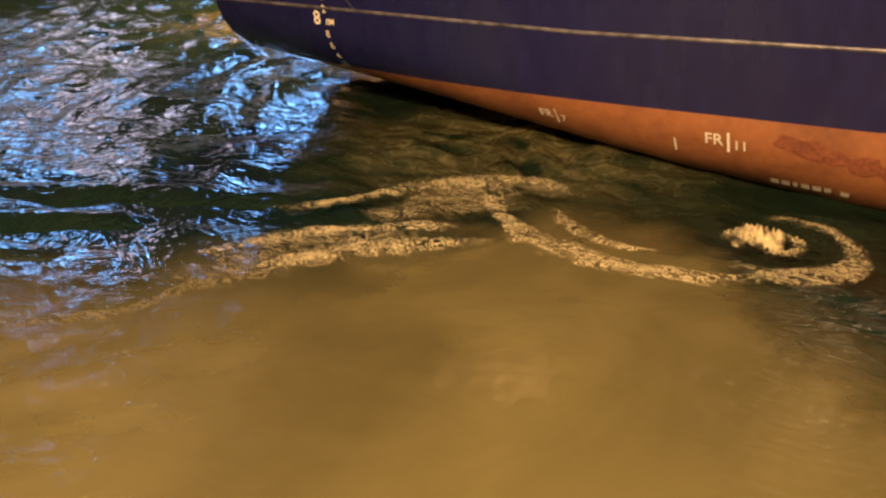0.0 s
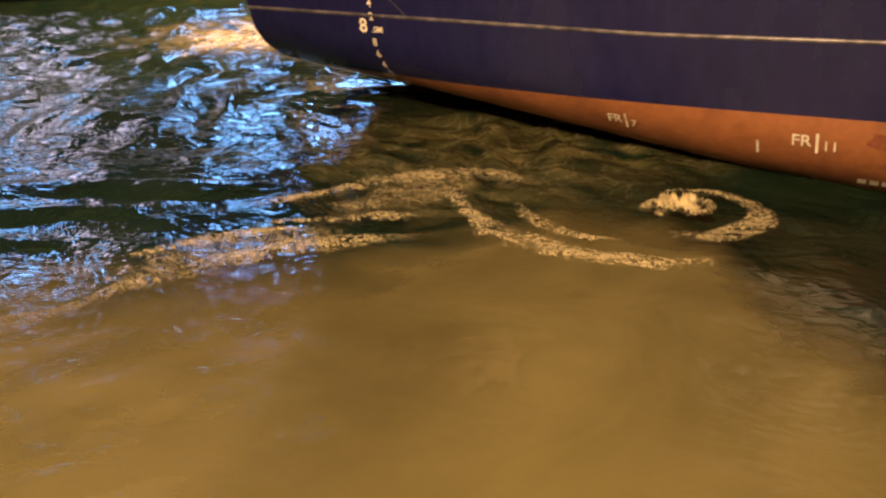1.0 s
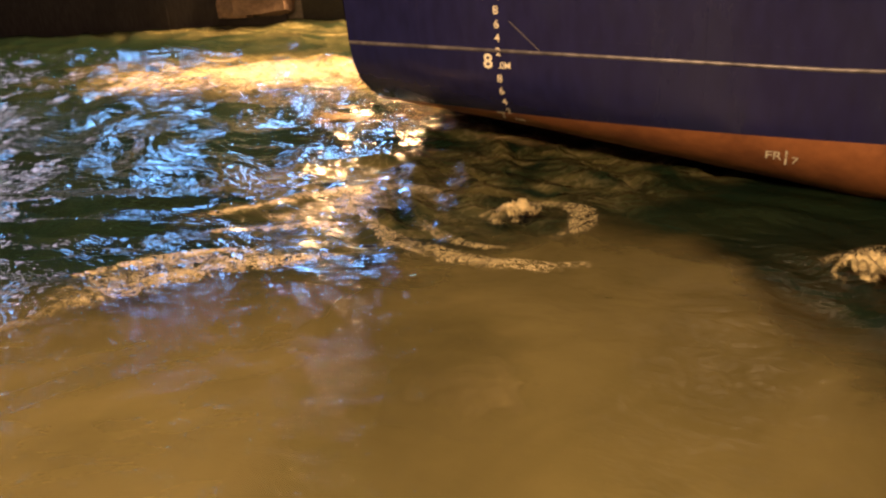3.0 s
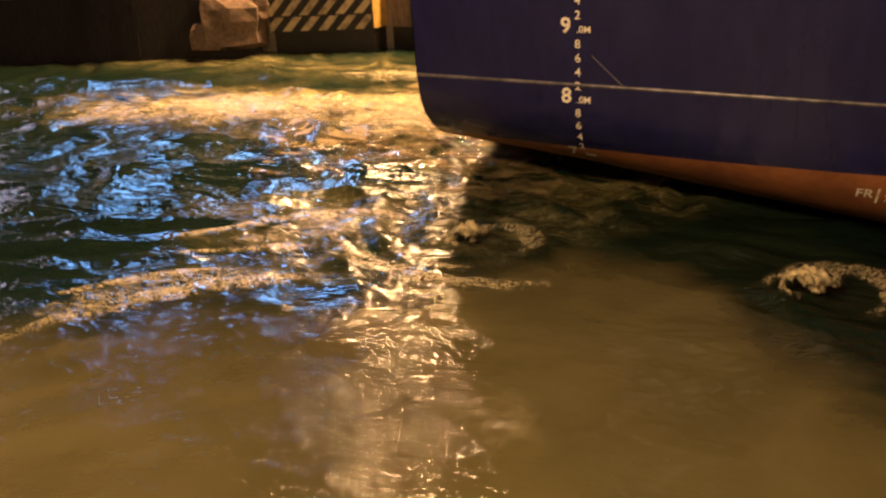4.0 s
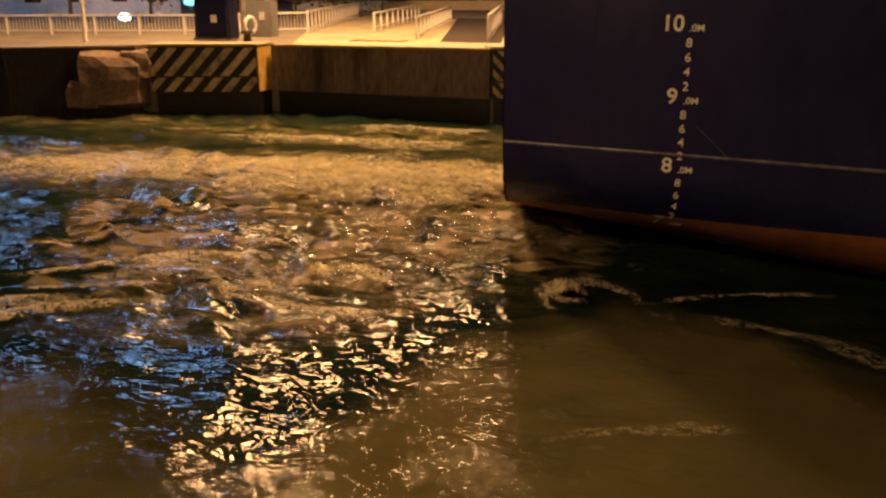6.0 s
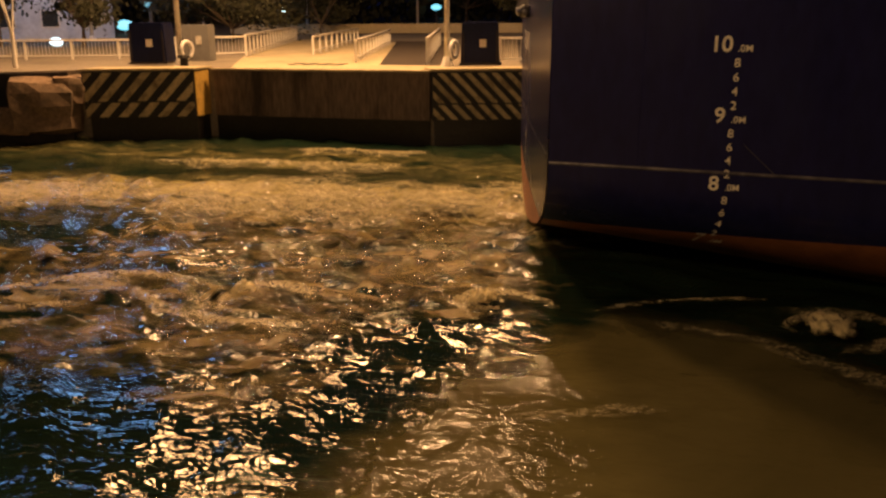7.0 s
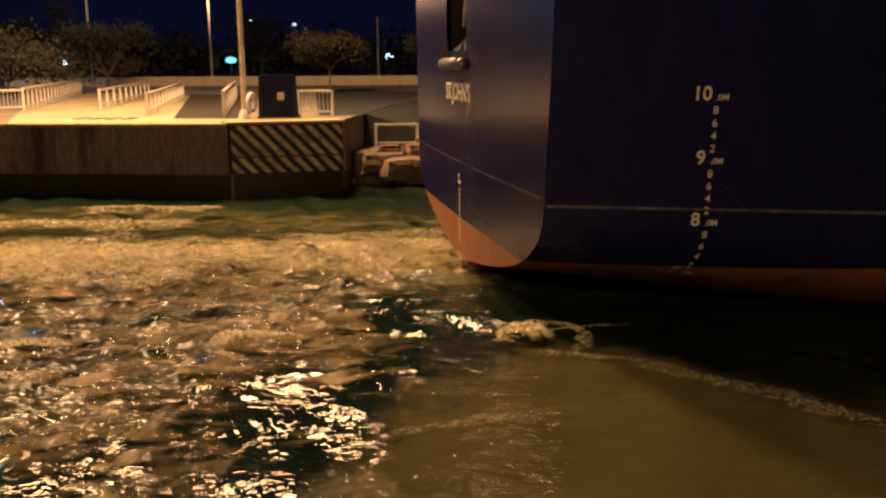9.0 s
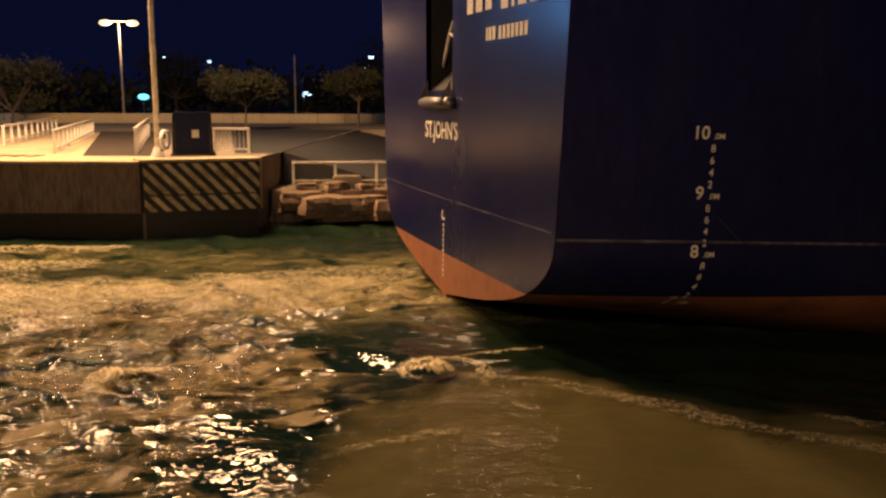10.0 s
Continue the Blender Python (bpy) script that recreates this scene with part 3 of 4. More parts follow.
def swell(line, width, height, seed, rows):
    """A smooth wake wave: a long ridge that sinks into the water at its rim, steeper on its far side."""
    pts = np.array(line, float)
    cx, cy = pts.mean(0)
    along = np.linspace(0, 1, 70)
    k = np.linspace(0, 1, len(pts))
    x, y = np.interp(along, k, pts[:, 0]), np.interp(along, k, pts[:, 1])
    ker = np.hanning(17) / np.hanning(17).sum()
    x, y = [np.convolve(np.pad(c, 8, mode="edge"), ker, "valid") for c in (x, y)]
    tx, ty = np.gradient(x), np.gradient(y)
    ln = np.hypot(tx, ty) + 1e-9
    q = np.linspace(-1, 1, 22)
    rise = np.where(q < 0.15, np.cos((q - 0.15) / 1.15 * np.pi / 2), np.cos((q - 0.15) / 0.85 * np.pi / 2)) ** 2
    ends = np.sin(np.pi * np.linspace(0, 1, 70)) ** 0.6
    px = x[:, None] + (-ty / ln)[:, None] * q * width - cx
    py = y[:, None] + (tx / ln)[:, None] * q * width - cy
    pz = -0.20 + (height + 0.20) * rise[None] * ends[:, None] + 0.3 * chop(px + cx, py + cy, seed, [(1.6, 0.026, 5), (0.75, 0.010, 6)], 70)
    me = bpy.data.meshes.new("wake_wave")
    i = (np.arange(69)[:, None] * 22 + np.arange(21)[None]).ravel()
    me.from_pydata(np.stack([px, py, pz], -1).reshape(-1, 3).tolist(), [], np.stack([i, i + 22, i + 23, i + 1], -1)[:, ::-1].tolist())
    me.materials.append(M_WATER)
    me.polygons.foreach_set("use_smooth", [True] * len(me.polygons))
    for key in ("chop", "froth"):
        me.attributes.new(key, "FLOAT", "POINT")
    ob = tagged(new("wake_wave", me), "smooth dark wake wave catching blue light", "wave", group="wake waves", kind="stuff")
    ob.location = (cx, cy, 0)
    drifting(ob, *rows)


AWAY = ((0, 0, 0), (1, -0.2, 0.9), (2, -0.3, 1.6), (3.5, 0.0, 2.6), (5.5, 0.6, 3.6), (10, 2.0, 6.0))
swell([(-16.5, 4.6), (-13.7, 5.5), (-12.5, 5.85), (-11.5, 6.3), (-9.5, 7.1), (-8.2, 7.9)], 0.95, 0.15, 20, AWAY)
swell([(-15.0, 3.4), (-12.8, 4.6), (-11.0, 5.5), (-9.6, 6.0)], 0.8, 0.13, 21, AWAY)
swell([(-17.0, 1.6), (-14.0, 3.2), (-11.5, 4.2), (-9.8, 4.6)], 0.8, 0.12, 22, AWAY)
L_RACE = "churned yellow-lit propeller wash with froth"
for k, (line, w, sh) in enumerate([
        ([(-19.5, 14.0), (-17.0, 15.4), (-14.5, 16.8), (-12.0, 17.8)], 0.7, (-1.8, -0.5)), ([(-14.0, 16.4), (-11.5, 17.7), (-9.0, 18.4), (-6.5, 18.8)], 0.9, (-1.4, -0.2)),
        ([(-8.0, 18.0), (-5.5, 18.6), (-3.0, 19.2), (-0.6, 19.8)], 0.9, (-1.2, 0.0)), ([(-12.5, 15.8), (-10.0, 16.6), (-7.0, 17.0), (-4.5, 17.2)], 0.8, (-1.4, 0.0)),
        ([(-16.0, 21.5), (-13.0, 22.2), (-10.0, 22.4), (-7.0, 22.8)], 0.35, (-1.0, 0.0)),
        ([(-13.0, 24.6), (-10.5, 24.9), (-8.0, 25.2)], 0.3, (-0.8, 0.0)), ([(-6.0, 20.6), (-3.5, 21.0), (-1.0, 21.6), (1.2, 22.0)], 0.5, (-1.0, 0.0)),
        ([(-13.0, 17.4), (-10.0, 18.5), (-7.0, 19.0), (-4.0, 19.4)], 1.1, (-1.6, 0.0)), ([(-6.5, 18.2), (-4.0, 18.8), (-1.5, 19.3), (1.0, 19.9)], 1.0, (-1.0, 0.1)),
        ([(-18.0, 16.0), (-15.0, 17.2), (-12.0, 18.4)], 0.7, (-1.8, -0.3))]):
    drifting(foam_streak("propeller_wash", line, w, M_WASH, L_RACE, 50 + k, lift=0.16 + 0.06 * (w > 0.6), lump=0.12), (0, 0, 0), (10, *sh))

# ---------------------------------------------------------------- the ship
MID = 5.9              # the ship's middle line, across
STERN = -2.5


def side(x, z):
    """Across place of the starboard shell at x along the ship and draught z: wall-sided above, tucked in below."""
    along = np.interp(x, [-3, 8, 20, 30, 80], [0.44, -1.32, -2.6, -3.0, -3.0])
    turn_z = np.interp(x, [-3, 0, 5.5, 9, 20], [8.42, 8.05, 7.25, 6.9, 5.8])
    d = np.maximum(turn_z - z, 0)
    top = 0.03 * np.maximum(z - 8.2, 0) * np.interp(x, [-3, 6], [2.7, 1.0])
    return np.minimum(along + 0.6 * d ** 2 + 0.17 * d ** 4 - top, MID - 0.15)


def shell(z_list, x_list, port):
    bm = bmesh.new()
    rows = []
    for z in z_list:
        r = []
        for x in x_list:
            y = float(side(x, z))
            r.append(bm.verts.new((x, 2 * MID - y if port else y, z - DRAUGHT)))
        rows.append(r)
    for a, b in zip(rows, rows[1:]):
        for i in range(len(x_list) - 1):
            q = (a[i], a[i + 1], b[i + 1], b[i])
            bm.faces.new(q[::-1] if port else q)
    return bm


PAINT = 7.22
X_LIST = [STERN + 0.35 * i for i in range(60)] + [19, 22, 26, 32, 40, 55, 75]
Z_LOW = [4.4, 4.8, 5.2, 5.6, 5.9, 6.1, 6.3, 6.45, 6.6, 6.75, 6.9, 7.0, 7.12, PAINT]
Z_UP = [PAINT, 7.3, 7.4, 7.55, 7.7, 7.85, 8.0, 8.15, 8.35, 8.7, 9.2, 9.8, 10.5, 11.5, 12.5, 13.5, 14.6]
ship = empty("cargo_ship", pose(SHIP_ROWS[0][1], SHIP_ROWS[0][2], 0, 0, 0, SHIP_ROWS[0][3]),
             "dark navy cargo ship stern with red underwater paint, leaving the berth", "ship")
for port in (False, True):
    part("side_plating", shell(Z_UP, X_LIST, port), M_NAVY, ship, "dark navy side plating", True)
    part("boot_plating", shell(Z_LOW, X_LIST, port), M_RED, ship, "red antifouling below the paint line", True)

SLOT = (5.45, 7.15, 10.85)      # opening in the transom: across from, to, sill


def transom(z_list, with_slot):
    bm = bmesh.new()
    for z0, z1 in zip(z_list, z_list[1:]):
        y0, y1 = float(side(STERN, z0)), float(side(STERN, z1))
        def row(z, y):
            w = 2 * (MID - y)
            return [y + w * k / 24 for k in range(25)]
        def bulge(yy):
            return STERN - 0.10 * (1 - ((yy - MID) / 6.0) ** 2)
        ra, rb = row(z0, y0), row(z1, y1)
        for k in range(24):
            c = (ra[k] + ra[k + 1]) / 2
            if with_slot and SLOT[0] < c < SLOT[1] and z0 >= SLOT[2] - 0.01:
                continue
            vs = [bm.verts.new((bulge(a), a, z - DRAUGHT)) for a, z in ((ra[k + 1], z0), (ra[k], z0), (rb[k], z1), (rb[k + 1], z1))]
            bm.faces.new(vs)
    bmesh.ops.remove_doubles(bm, verts=bm.verts, dist=0.002)
    return bm


part("transom", transom([PAINT, 7.4, 7.7, 8.0, 8.4, 9, 9.6, 10.2, 10.85, 11.4, 12, 12.8, 13.6, 14.6], True), M_NAVY, ship, "flat navy transom plate", True)
part("transom_foot", transom([5.6, 5.9, 6.1, 6.3, 6.5, 6.7, 6.9, 7.0, 7.12, PAINT], False), M_RED, ship, "orange-red painted transom foot", True)
bm = bmesh.new()
zb = SLOT[2] - DRAUGHT
for quad in (((STERN, SLOT[0] - .1, zb), (STERN, SLOT[1] + .1, zb), (-1.2, SLOT[1] + .1, zb + 1.4), (-1.2, SLOT[0] - .1, zb + 1.4)),
             ((STERN, SLOT[0] - .1, zb), (-1.2, SLOT[0] - .1, zb), (-1.2, SLOT[0] - .1, zb + 4), (STERN, SLOT[0] - .1, zb + 4)),
             ((STERN, SLOT[1] + .1, zb), (STERN, SLOT[1] + .1, zb + 4), (-1.2, SLOT[1] + .1, zb + 4), (-1.2, SLOT[1] + .1, zb)),
             ((-1.2, SLOT[0] - .1, zb), (-1.2, SLOT[1] + .1, zb), (-1.2, SLOT[1] + .1, zb + 4), (-1.2, SLOT[0] - .1, zb + 4))):
    bm.faces.new([bm.verts.new(c) for c in quad])
part("mooring_recess", bm, M_DARK, ship, "dark mooring recess in the transom")
bm = rod(bmesh.new(), (STERN - 0.2, 5.35, zb - 0.28), (STERN - 0.2, 7.2, zb - 0.28), 0.13, sides=16)
bmesh.ops.create_uvsphere(bm, u_segments=14, v_segments=8, radius=0.13, matrix=Matrix.Translation((STERN - 0.2, 5.35, zb - 0.28)))
bmesh.ops.create_uvsphere(bm, u_segments=14, v_segments=8, radius=0.13, matrix=Matrix.Translation((STERN - 0.2, 7.2, zb - 0.28)))
part("roller", bm, M_STEEL, ship, "rounded steel lip under the mooring recess", True)
for y in (5.45, 7.1):
    bm = bmesh.new()
    vs = [bm.verts.new(c) for c in ((STERN - 0.12, y, zb - 0.2), (STERN - 0.34, y, zb - 0.2), (STERN - 0.12, y, zb + 0.25))]
    f = bm.faces.new(vs)
    bmesh.ops.solidify(bm, geom=[f], thickness=0.05)
    part("bracket", bm, M_STEEL, ship)
bm = rod(bmesh.new(), (STERN + 0.25, 7.1, zb + 0.55), (STERN + 0.1, 6.2, zb + 1.25), 0.035)
rod(bm, (STERN + 0.1, 6.2, zb + 1.25), (STERN + 0.3, 5.6, zb + 2.3), 0.035)
rod(bm, (STERN + 0.1, 6.2, zb + 1.25), (STERN + 0.2, 5.75, zb + 1.0), 0.03)
part("mooring_rope", bm, M_WHITE, ship, "pale slack mooring rope across the recess", True)
part("deck", prism([(STERN, 0.2), (8, -1.7), (75, -3.2), (75, 15), (8, 13.5), (STERN, 11.6)], 14.58 - DRAUGHT, 14.62 - DRAUGHT), M_NAVY, ship)
bm = bmesh.new()
box(bm, -2.2, 0.6, MID - 0.18, MID + 0.18, -3.0, 0.55, 0.12)
part("rudder_stock", bm, M_RED, ship, "red skeg standing in the water", True)


def strake(z_at, x0, x1, r, name, label):
    bm, n, ring = bmesh.new(), int((x1 - x0) / 0.3), []
    for i in range(n + 1):
        x = x0 + (x1 - x0) * i / n
        z = z_at(x)
        y = float(side(x, z))
        ring.append([bm.verts.new((x, y + 0.004 - r * math.sin(a), z - DRAUGHT + r * 1.3 * math.cos(a))) for a in (0.05, 0.8, 1.57, 2.3, 3.09)])
    for a, b in zip(ring, ring[1:]):
        for k in range(4):
            bm.faces.new((a[k], a[k + 1], b[k + 1], b[k]))
    return part(name, bm, M_SEAM, ship, label, True)


strake(lambda x: float(np.interp(x, [-2.5, 4.5, 9, 22], [8.357, 8.12, 8.11, 8.2])), STERN, 22, 0.022, "strake", "worn half-round strake catching the light")
strake(lambda x: float(np.interp(x, [0.7, 9, 22], [8.42, 8.34, 8.4])), 0.75, 22, 0.004, "weld_seam", "thin horizontal weld seam")
bm, prev = bmesh.new(), None
for k in range(6):
    x, z = 0.72 - 0.09 * k, 8.27 + 0.085 * k
    y = float(side(x, z)) - 0.006
    cur = [bm.verts.new((x + d, y, z - DRAUGHT)) for d in (-0.009, 0.009)]
    if prev:
        bm.faces.new((prev[0], cur[0], cur[1], prev[1]))
    prev = cur
part("weld_seam", bm, M_SEAM, ship, "slanting weld seam above the strake")
bm = bmesh.new()
prev = None
for k in range(26):
    y = 0.5 + 10.8 * k / 25
    x = STERN - 0.10 * (1 - ((y - MID) / 6.0) ** 2)
    cur = [bm.verts.new((x - 0.006, y, 8.46 + dz - DRAUGHT)) for dz in (-0.012, 0.012)]
    if prev:
        bm.faces.new((prev[0], prev[1], cur[1], cur[0]))
    prev = cur
part("weld_seam", bm, M_SEAM, ship)


for x in (-1.2, 3.0, 7.6, 12.0):
    bm = bmesh.new()
    last = None
    for k in range(40):
        z = 7.3 + k * 0.18
        y = float(side(x, z))
        cur = [bm.verts.new((x + dx, y - 0.004, z - DRAUGHT)) for dx in (-0.006, 0.006)]
        if last:
            bm.faces.new((last[0], last[1], cur[1], cur[0]))
        last = cur
    part("plate_seam", bm, M_NAVY, ship)


def on_side(bm, x0, z0, name, label=""):
    for v in bm.verts:
        x, z = x0 + v.co.x, z0 + v.co.y
        v.co = Vector((x, float(side(x, z)) - 0.014, z - DRAUGHT))
    return part(name, bm, M_MARK, ship, label)


def on_transom(bm, y0, z0, name, label="", mat=None):
    for v in bm.verts:
        y, z = y0 - v.co.x, z0 + v.co.y
        v.co = Vector((STERN - 0.10 * (1 - ((y - MID) / 6.0) ** 2) - 0.008, y, z - DRAUGHT))
    return part(name, bm, mat or M_MARK, ship, label)


for metre in (7, 8, 9, 10):
    on_side(lettering(str(metre), 0.30), -0.10 - (0.06 if metre > 9 else 0), metre + 0.105, "draught_number", "cream draught number")
    on_side(lettering(".0M", 0.135), 0.16, metre + 0.05, "draught_number")
    for k in (2, 4, 6, 8) if metre < 10 else ():
        on_side(lettering(str(k), 0.17), 0.07, metre + k / 10 + 0.05, "draught_figure", "small cream draught figure")
on_side(lettering("FR", 0.20), 3.92, 6.92, "frame_mark", "cream stencilled frame mark")
on_side(bars([0.028], 0.26, 0), 4.08, 6.90, "frame_tick")
on_side(lettering("7", 0.17), 4.19, 6.86, "frame_mark")
on_side(bars([0.03], 0.21, 0), 5.82, 6.74, "frame_tick", "short cream tick on the red plating")
on_side(lettering("FR", 0.22), 6.33, 6.90, "frame_mark")
on_side(bars([0.035], 0.28, 0), 6.51, 6.88, "frame_tick")
on_side(lettering("11", 0.19), 6.66, 6.85, "frame_mark")
on_side(bars([0.10, 0.10, 0.06, 0.10, 0.10, 0.08], 0.10, 0.035), 7.35, 6.33, "bay_mark", "worn cream stencil near the waterline")
on_side(bars([0.10], 0.10, 0), 7.86, 6.31, "bay_mark")
for k in range(5):
    bm = bmesh.new()
    bmesh.ops.create_circle(bm, cap_ends=True, segments=12, radius=0.10 + 0.03 * (k % 2))
    for v in bm.verts:
        v.co.x *= 1.5
        v.co.x += 0.05 * math.sin(5 * v.co.y * 9 + k)
    ob = on_side(bm, 7.2 + 0.28 * k, 6.98 - 0.06 * k, "scuff", "dark rubbed scuff on the red paint")
    ob.data.materials.clear()
    ob.data.materials.append(surface("scuffed_red", (0.22, 0.070, 0.028), 0.7, vary=0.3, scale=4) if k == 0 else bpy.data.materials["scuffed_red"])
on_transom(lettering("ST.JOHN'S", 0.52), 6.2, 9.95, "port_of_registry", "cream lettered home port")
on_transom(bars([0.34, 0.34, 0.32], 0.46, 0.16), 3.85, 12.55, "name_mark", "pale block name bars")
on_transom(bars([0.32, 0.12, 0.34, 0.32], 0.46, 0.16), 1.95, 12.5, "name_mark")
on_transom(bars([0.08, 0.14, 0.15], 0.24, 0.05), 3.22, 11.87, "number_mark", "pale block number bars")
on_transom(bars([0.13] * 7, 0.24, 0.06), 2.2, 11.86, "number_mark")
on_transom(bars([0.06], 0.22, 0), 6.05, 8.08, "draught_figure")
on_transom(bars([0.20], 0.06, 0), 5.95, 8.0, "draught_figure")
for k in range(11):
    on_transom(bars([0.07], 0.075, 0), 5.97, 7.85 - 0.115 * k, "draught_figure")

# ---------------------------------------------------------------- far quay
EDGE = [(-400, -120), (-60, 13), (-27, 23.6), (-22.6, 26.5), (-19.7, 28.0), (-18.3, 28.12), (-9.9, 28.4), (-6.6, 29.7), (-6.0, 62), (60, 74), (400, 90), (2500, 90), (2500, 2500), (-2500, 2500), (-2500, -120)]
ground = tagged(new("ground", mesh_from(prism(EDGE, -4, QUAY), M_CONC)), "worn concrete quay ground lit by street lamps", "ground", kind="structure")


LEDGE = 0.8
ledge = tagged(new("pavement_ledge", mesh_from(prism([(-6.6, 32.35), (30, 36.5), (400, 60), (2500, 60), (2500, 95), (400, 91), (60, 75), (-6.3, 63)], -4, LEDGE), M_CONC)),
               "lower rough concrete ledge beside the berth", "pavement", kind="structure")


def strip(points, z, name, mat, label, category):
    bm = bmesh.new()
    bm.faces.new([bm.verts.new((x, y, z)) for x, y in points])
    return tagged(new(name, mesh_from(bm, mat)), label, category, kind="structure")


strip([(-17.9, 28.6), (-10.1, 28.75), (-10.3, 31.3), (-12.8, 31.5), (-21.0, 54), (-31, 60), (-25, 42)], QUAY + 0.005, "apron", M_APRON, "pale ramp apron, sodium yellow put into its colour", "pavement")
strip([(-13.0, 31.2), (-10.6, 31.2), (-17.5, 56), (-22.0, 56)], QUAY + 0.010, "road", M_ASPHALT, "worn asphalt ramp lane leading inland", "road")
strip([(-5.7, 37), (40, 43), (40, 69), (-5.6, 61.5)], LEDGE + 0.006, "road_side", M_YARD, "dim asphalt yard behind the quay", "road")


strip([(-8.0, 33.3), (-6.37, 33.3), (-6.32, 61.5), (-15.0, 61.5)], QUAY + 0.012, "road_upper", M_YARD, "dim grey asphalt above the slope", "road")
bm = bmesh.new()
slope = [bm.verts.new(c) for c in ((-6.35, 34.5, QUAY - 0.01), (-6.3, 62.0, QUAY - 0.01), (-1.0, 63.5, LEDGE + 0.008), (-2.2, 35.2, LEDGE + 0.008), (-6.35, 34.5, LEDGE - 0.2))]
bm.faces.new((slope[0], slope[3], slope[2], slope[1]))
bm.faces.new((slope[0], slope[4], slope[3]))
tagged(new("embankment", mesh_from(bm, M_YARD)), "grey asphalt slope between quay and lower yard", "embankment", kind="structure")


def wall_run(a, b, z0, z1, thick, name, mat, label):
    """An upright wall skin in front of the quay, from a to b."""
    a, b = Vector((*a, 0)), Vector((*b, 0))
    ang = math.atan2(b.y - a.y, b.x - a.x)
    bm = cube(0, (b - a).length, -thick, 0.06, z0, z1, bevel=0.02)
    ob = part(name, bm, mat, at=Matrix.Translation(a) @ Matrix.Rotation(ang, 4, "Z"))
    return tagged(ob, label, "wall", kind="structure")


wall_run((-18.25, 28.05), (-9.95, 28.35), 0.42, QUAY - 0.05, 0.10, "wall_quay", M_WALL, "rust-streaked concrete quay wall between fender blocks")
wall_run((-18.25, 28.05), (-9.95, 28.35), -1.0, 0.42, 0.05, "wall_tide", M_TIDE, "black wet tide band of the quay wall")
wall_run((-18.3, 28.0), (-9.9, 28.3), QUAY - 0.05, QUAY + 0.03, 0.16, "kerb", M_APRON, "pale concrete quay kerb")
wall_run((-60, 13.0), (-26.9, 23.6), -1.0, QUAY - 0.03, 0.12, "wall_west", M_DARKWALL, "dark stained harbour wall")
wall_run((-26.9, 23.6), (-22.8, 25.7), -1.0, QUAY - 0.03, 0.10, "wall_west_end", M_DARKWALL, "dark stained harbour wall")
wall_run((-6.4, 32.3), (30, 36.4), -1.0, LEDGE - 0.02, 0.12, "wall_east", M_WALL, "low rough concrete quay toe")


def fender_block(a, b, depth, lean, pitch, label):
    """A concrete corner block faced with slanted hazard stripes in two rows."""
    a3, b3 = Vector((*a, 0)), Vector((*b, 0))
    w, ang = (b3 - a3).length, math.atan2(b[1] - a[1], b[0] - a[0])
    thing = empty("fender_block", Matrix.Translation(a3) @ Matrix.Rotation(ang, 4, "Z"), label, "fender", "fender blocks")
    part("body", cube(0, w, 0, depth, 0.42, QUAY, bevel=0.04), M_BLACK, thing)
    part("cap", cube(-0.06, w + 0.06, -0.10, depth, QUAY + 0.002, QUAY + 0.09, bevel=0.025), M_APRON, thing, "pale concrete cap")
    part("end_plate", cube(w + 0.003, w + 0.03, 0.03, depth - 0.03, 0.46, QUAY - 0.03), M_LIT_END, thing, "end face with lamplight put into its yellow")
    part("foot", cube(0.1, w - 0.05, 0.12, depth, -2.0, 0.42), M_TIDE, thing, "black wet foot of the block")
    for piece in thing.children:
        for v in piece.data.vertices:
            v.co.x += (0.36 if lean > 0 else -0.2) * max(v.co.y, 0)
    for z0, z1 in ((0.46, 0.98), (1.02, QUAY - 0.06)):
        run, x = lean * (z1 - z0) * 0.95, -1.6
        while x < w + 1.6:
            poly = [(x, z0), (x + 0.48 * pitch, z0), (x + 0.48 * pitch + run, z1), (x + run, z1)]
            for axis_lim, keep_low in ((0.05, True), (w - 0.05, False)):
                out = []
                for i in range(len(poly)):
                    p, q = poly[i - 1], poly[i]
                    ip, iq = (p[0] >= axis_lim) == keep_low, (q[0] >= axis_lim) == keep_low
                    if ip != iq:
                        f = (axis_lim - p[0]) / (q[0] - p[0])
                        out.append((axis_lim, p[1] + f * (q[1] - p[1])))
                    if iq:
                        out.append(q)
                poly = out
                if len(poly) < 3:
                    break
            if len(poly) >= 3:
                bm = bmesh.new()
                front, back = [bm.verts.new((u, -0.02, v)) for u, v in poly], [bm.verts.new((u, 0.01, v)) for u, v in poly]
                bm.faces.new(front)
                for i in range(len(poly)):
                    bm.faces.new((front[i - 1], back[i - 1], back[i], front[i]))
                bmesh.ops.recalc_face_normals(bm, faces=bm.faces)
                part("stripe", bm, M_PALE, thing)
            x += pitch
    part("rubbing_strip", cube(0.03, w - 0.03, -0.035, 0.01, 0.972, 1.028, bevel=0.012), M_BLACK, thing)
    return thing


fender_block((-22.3, 25.75), (-18.55, 27.15), 1.1, 1.0, 0.70, "concrete corner block with pale and black hazard stripes rising rightwards")
fender_block((-9.85, 28.2), (-6.25, 29.55), 0.9, -1.0, 0.46, "concrete corner block with pale and black hazard stripes falling rightwards")


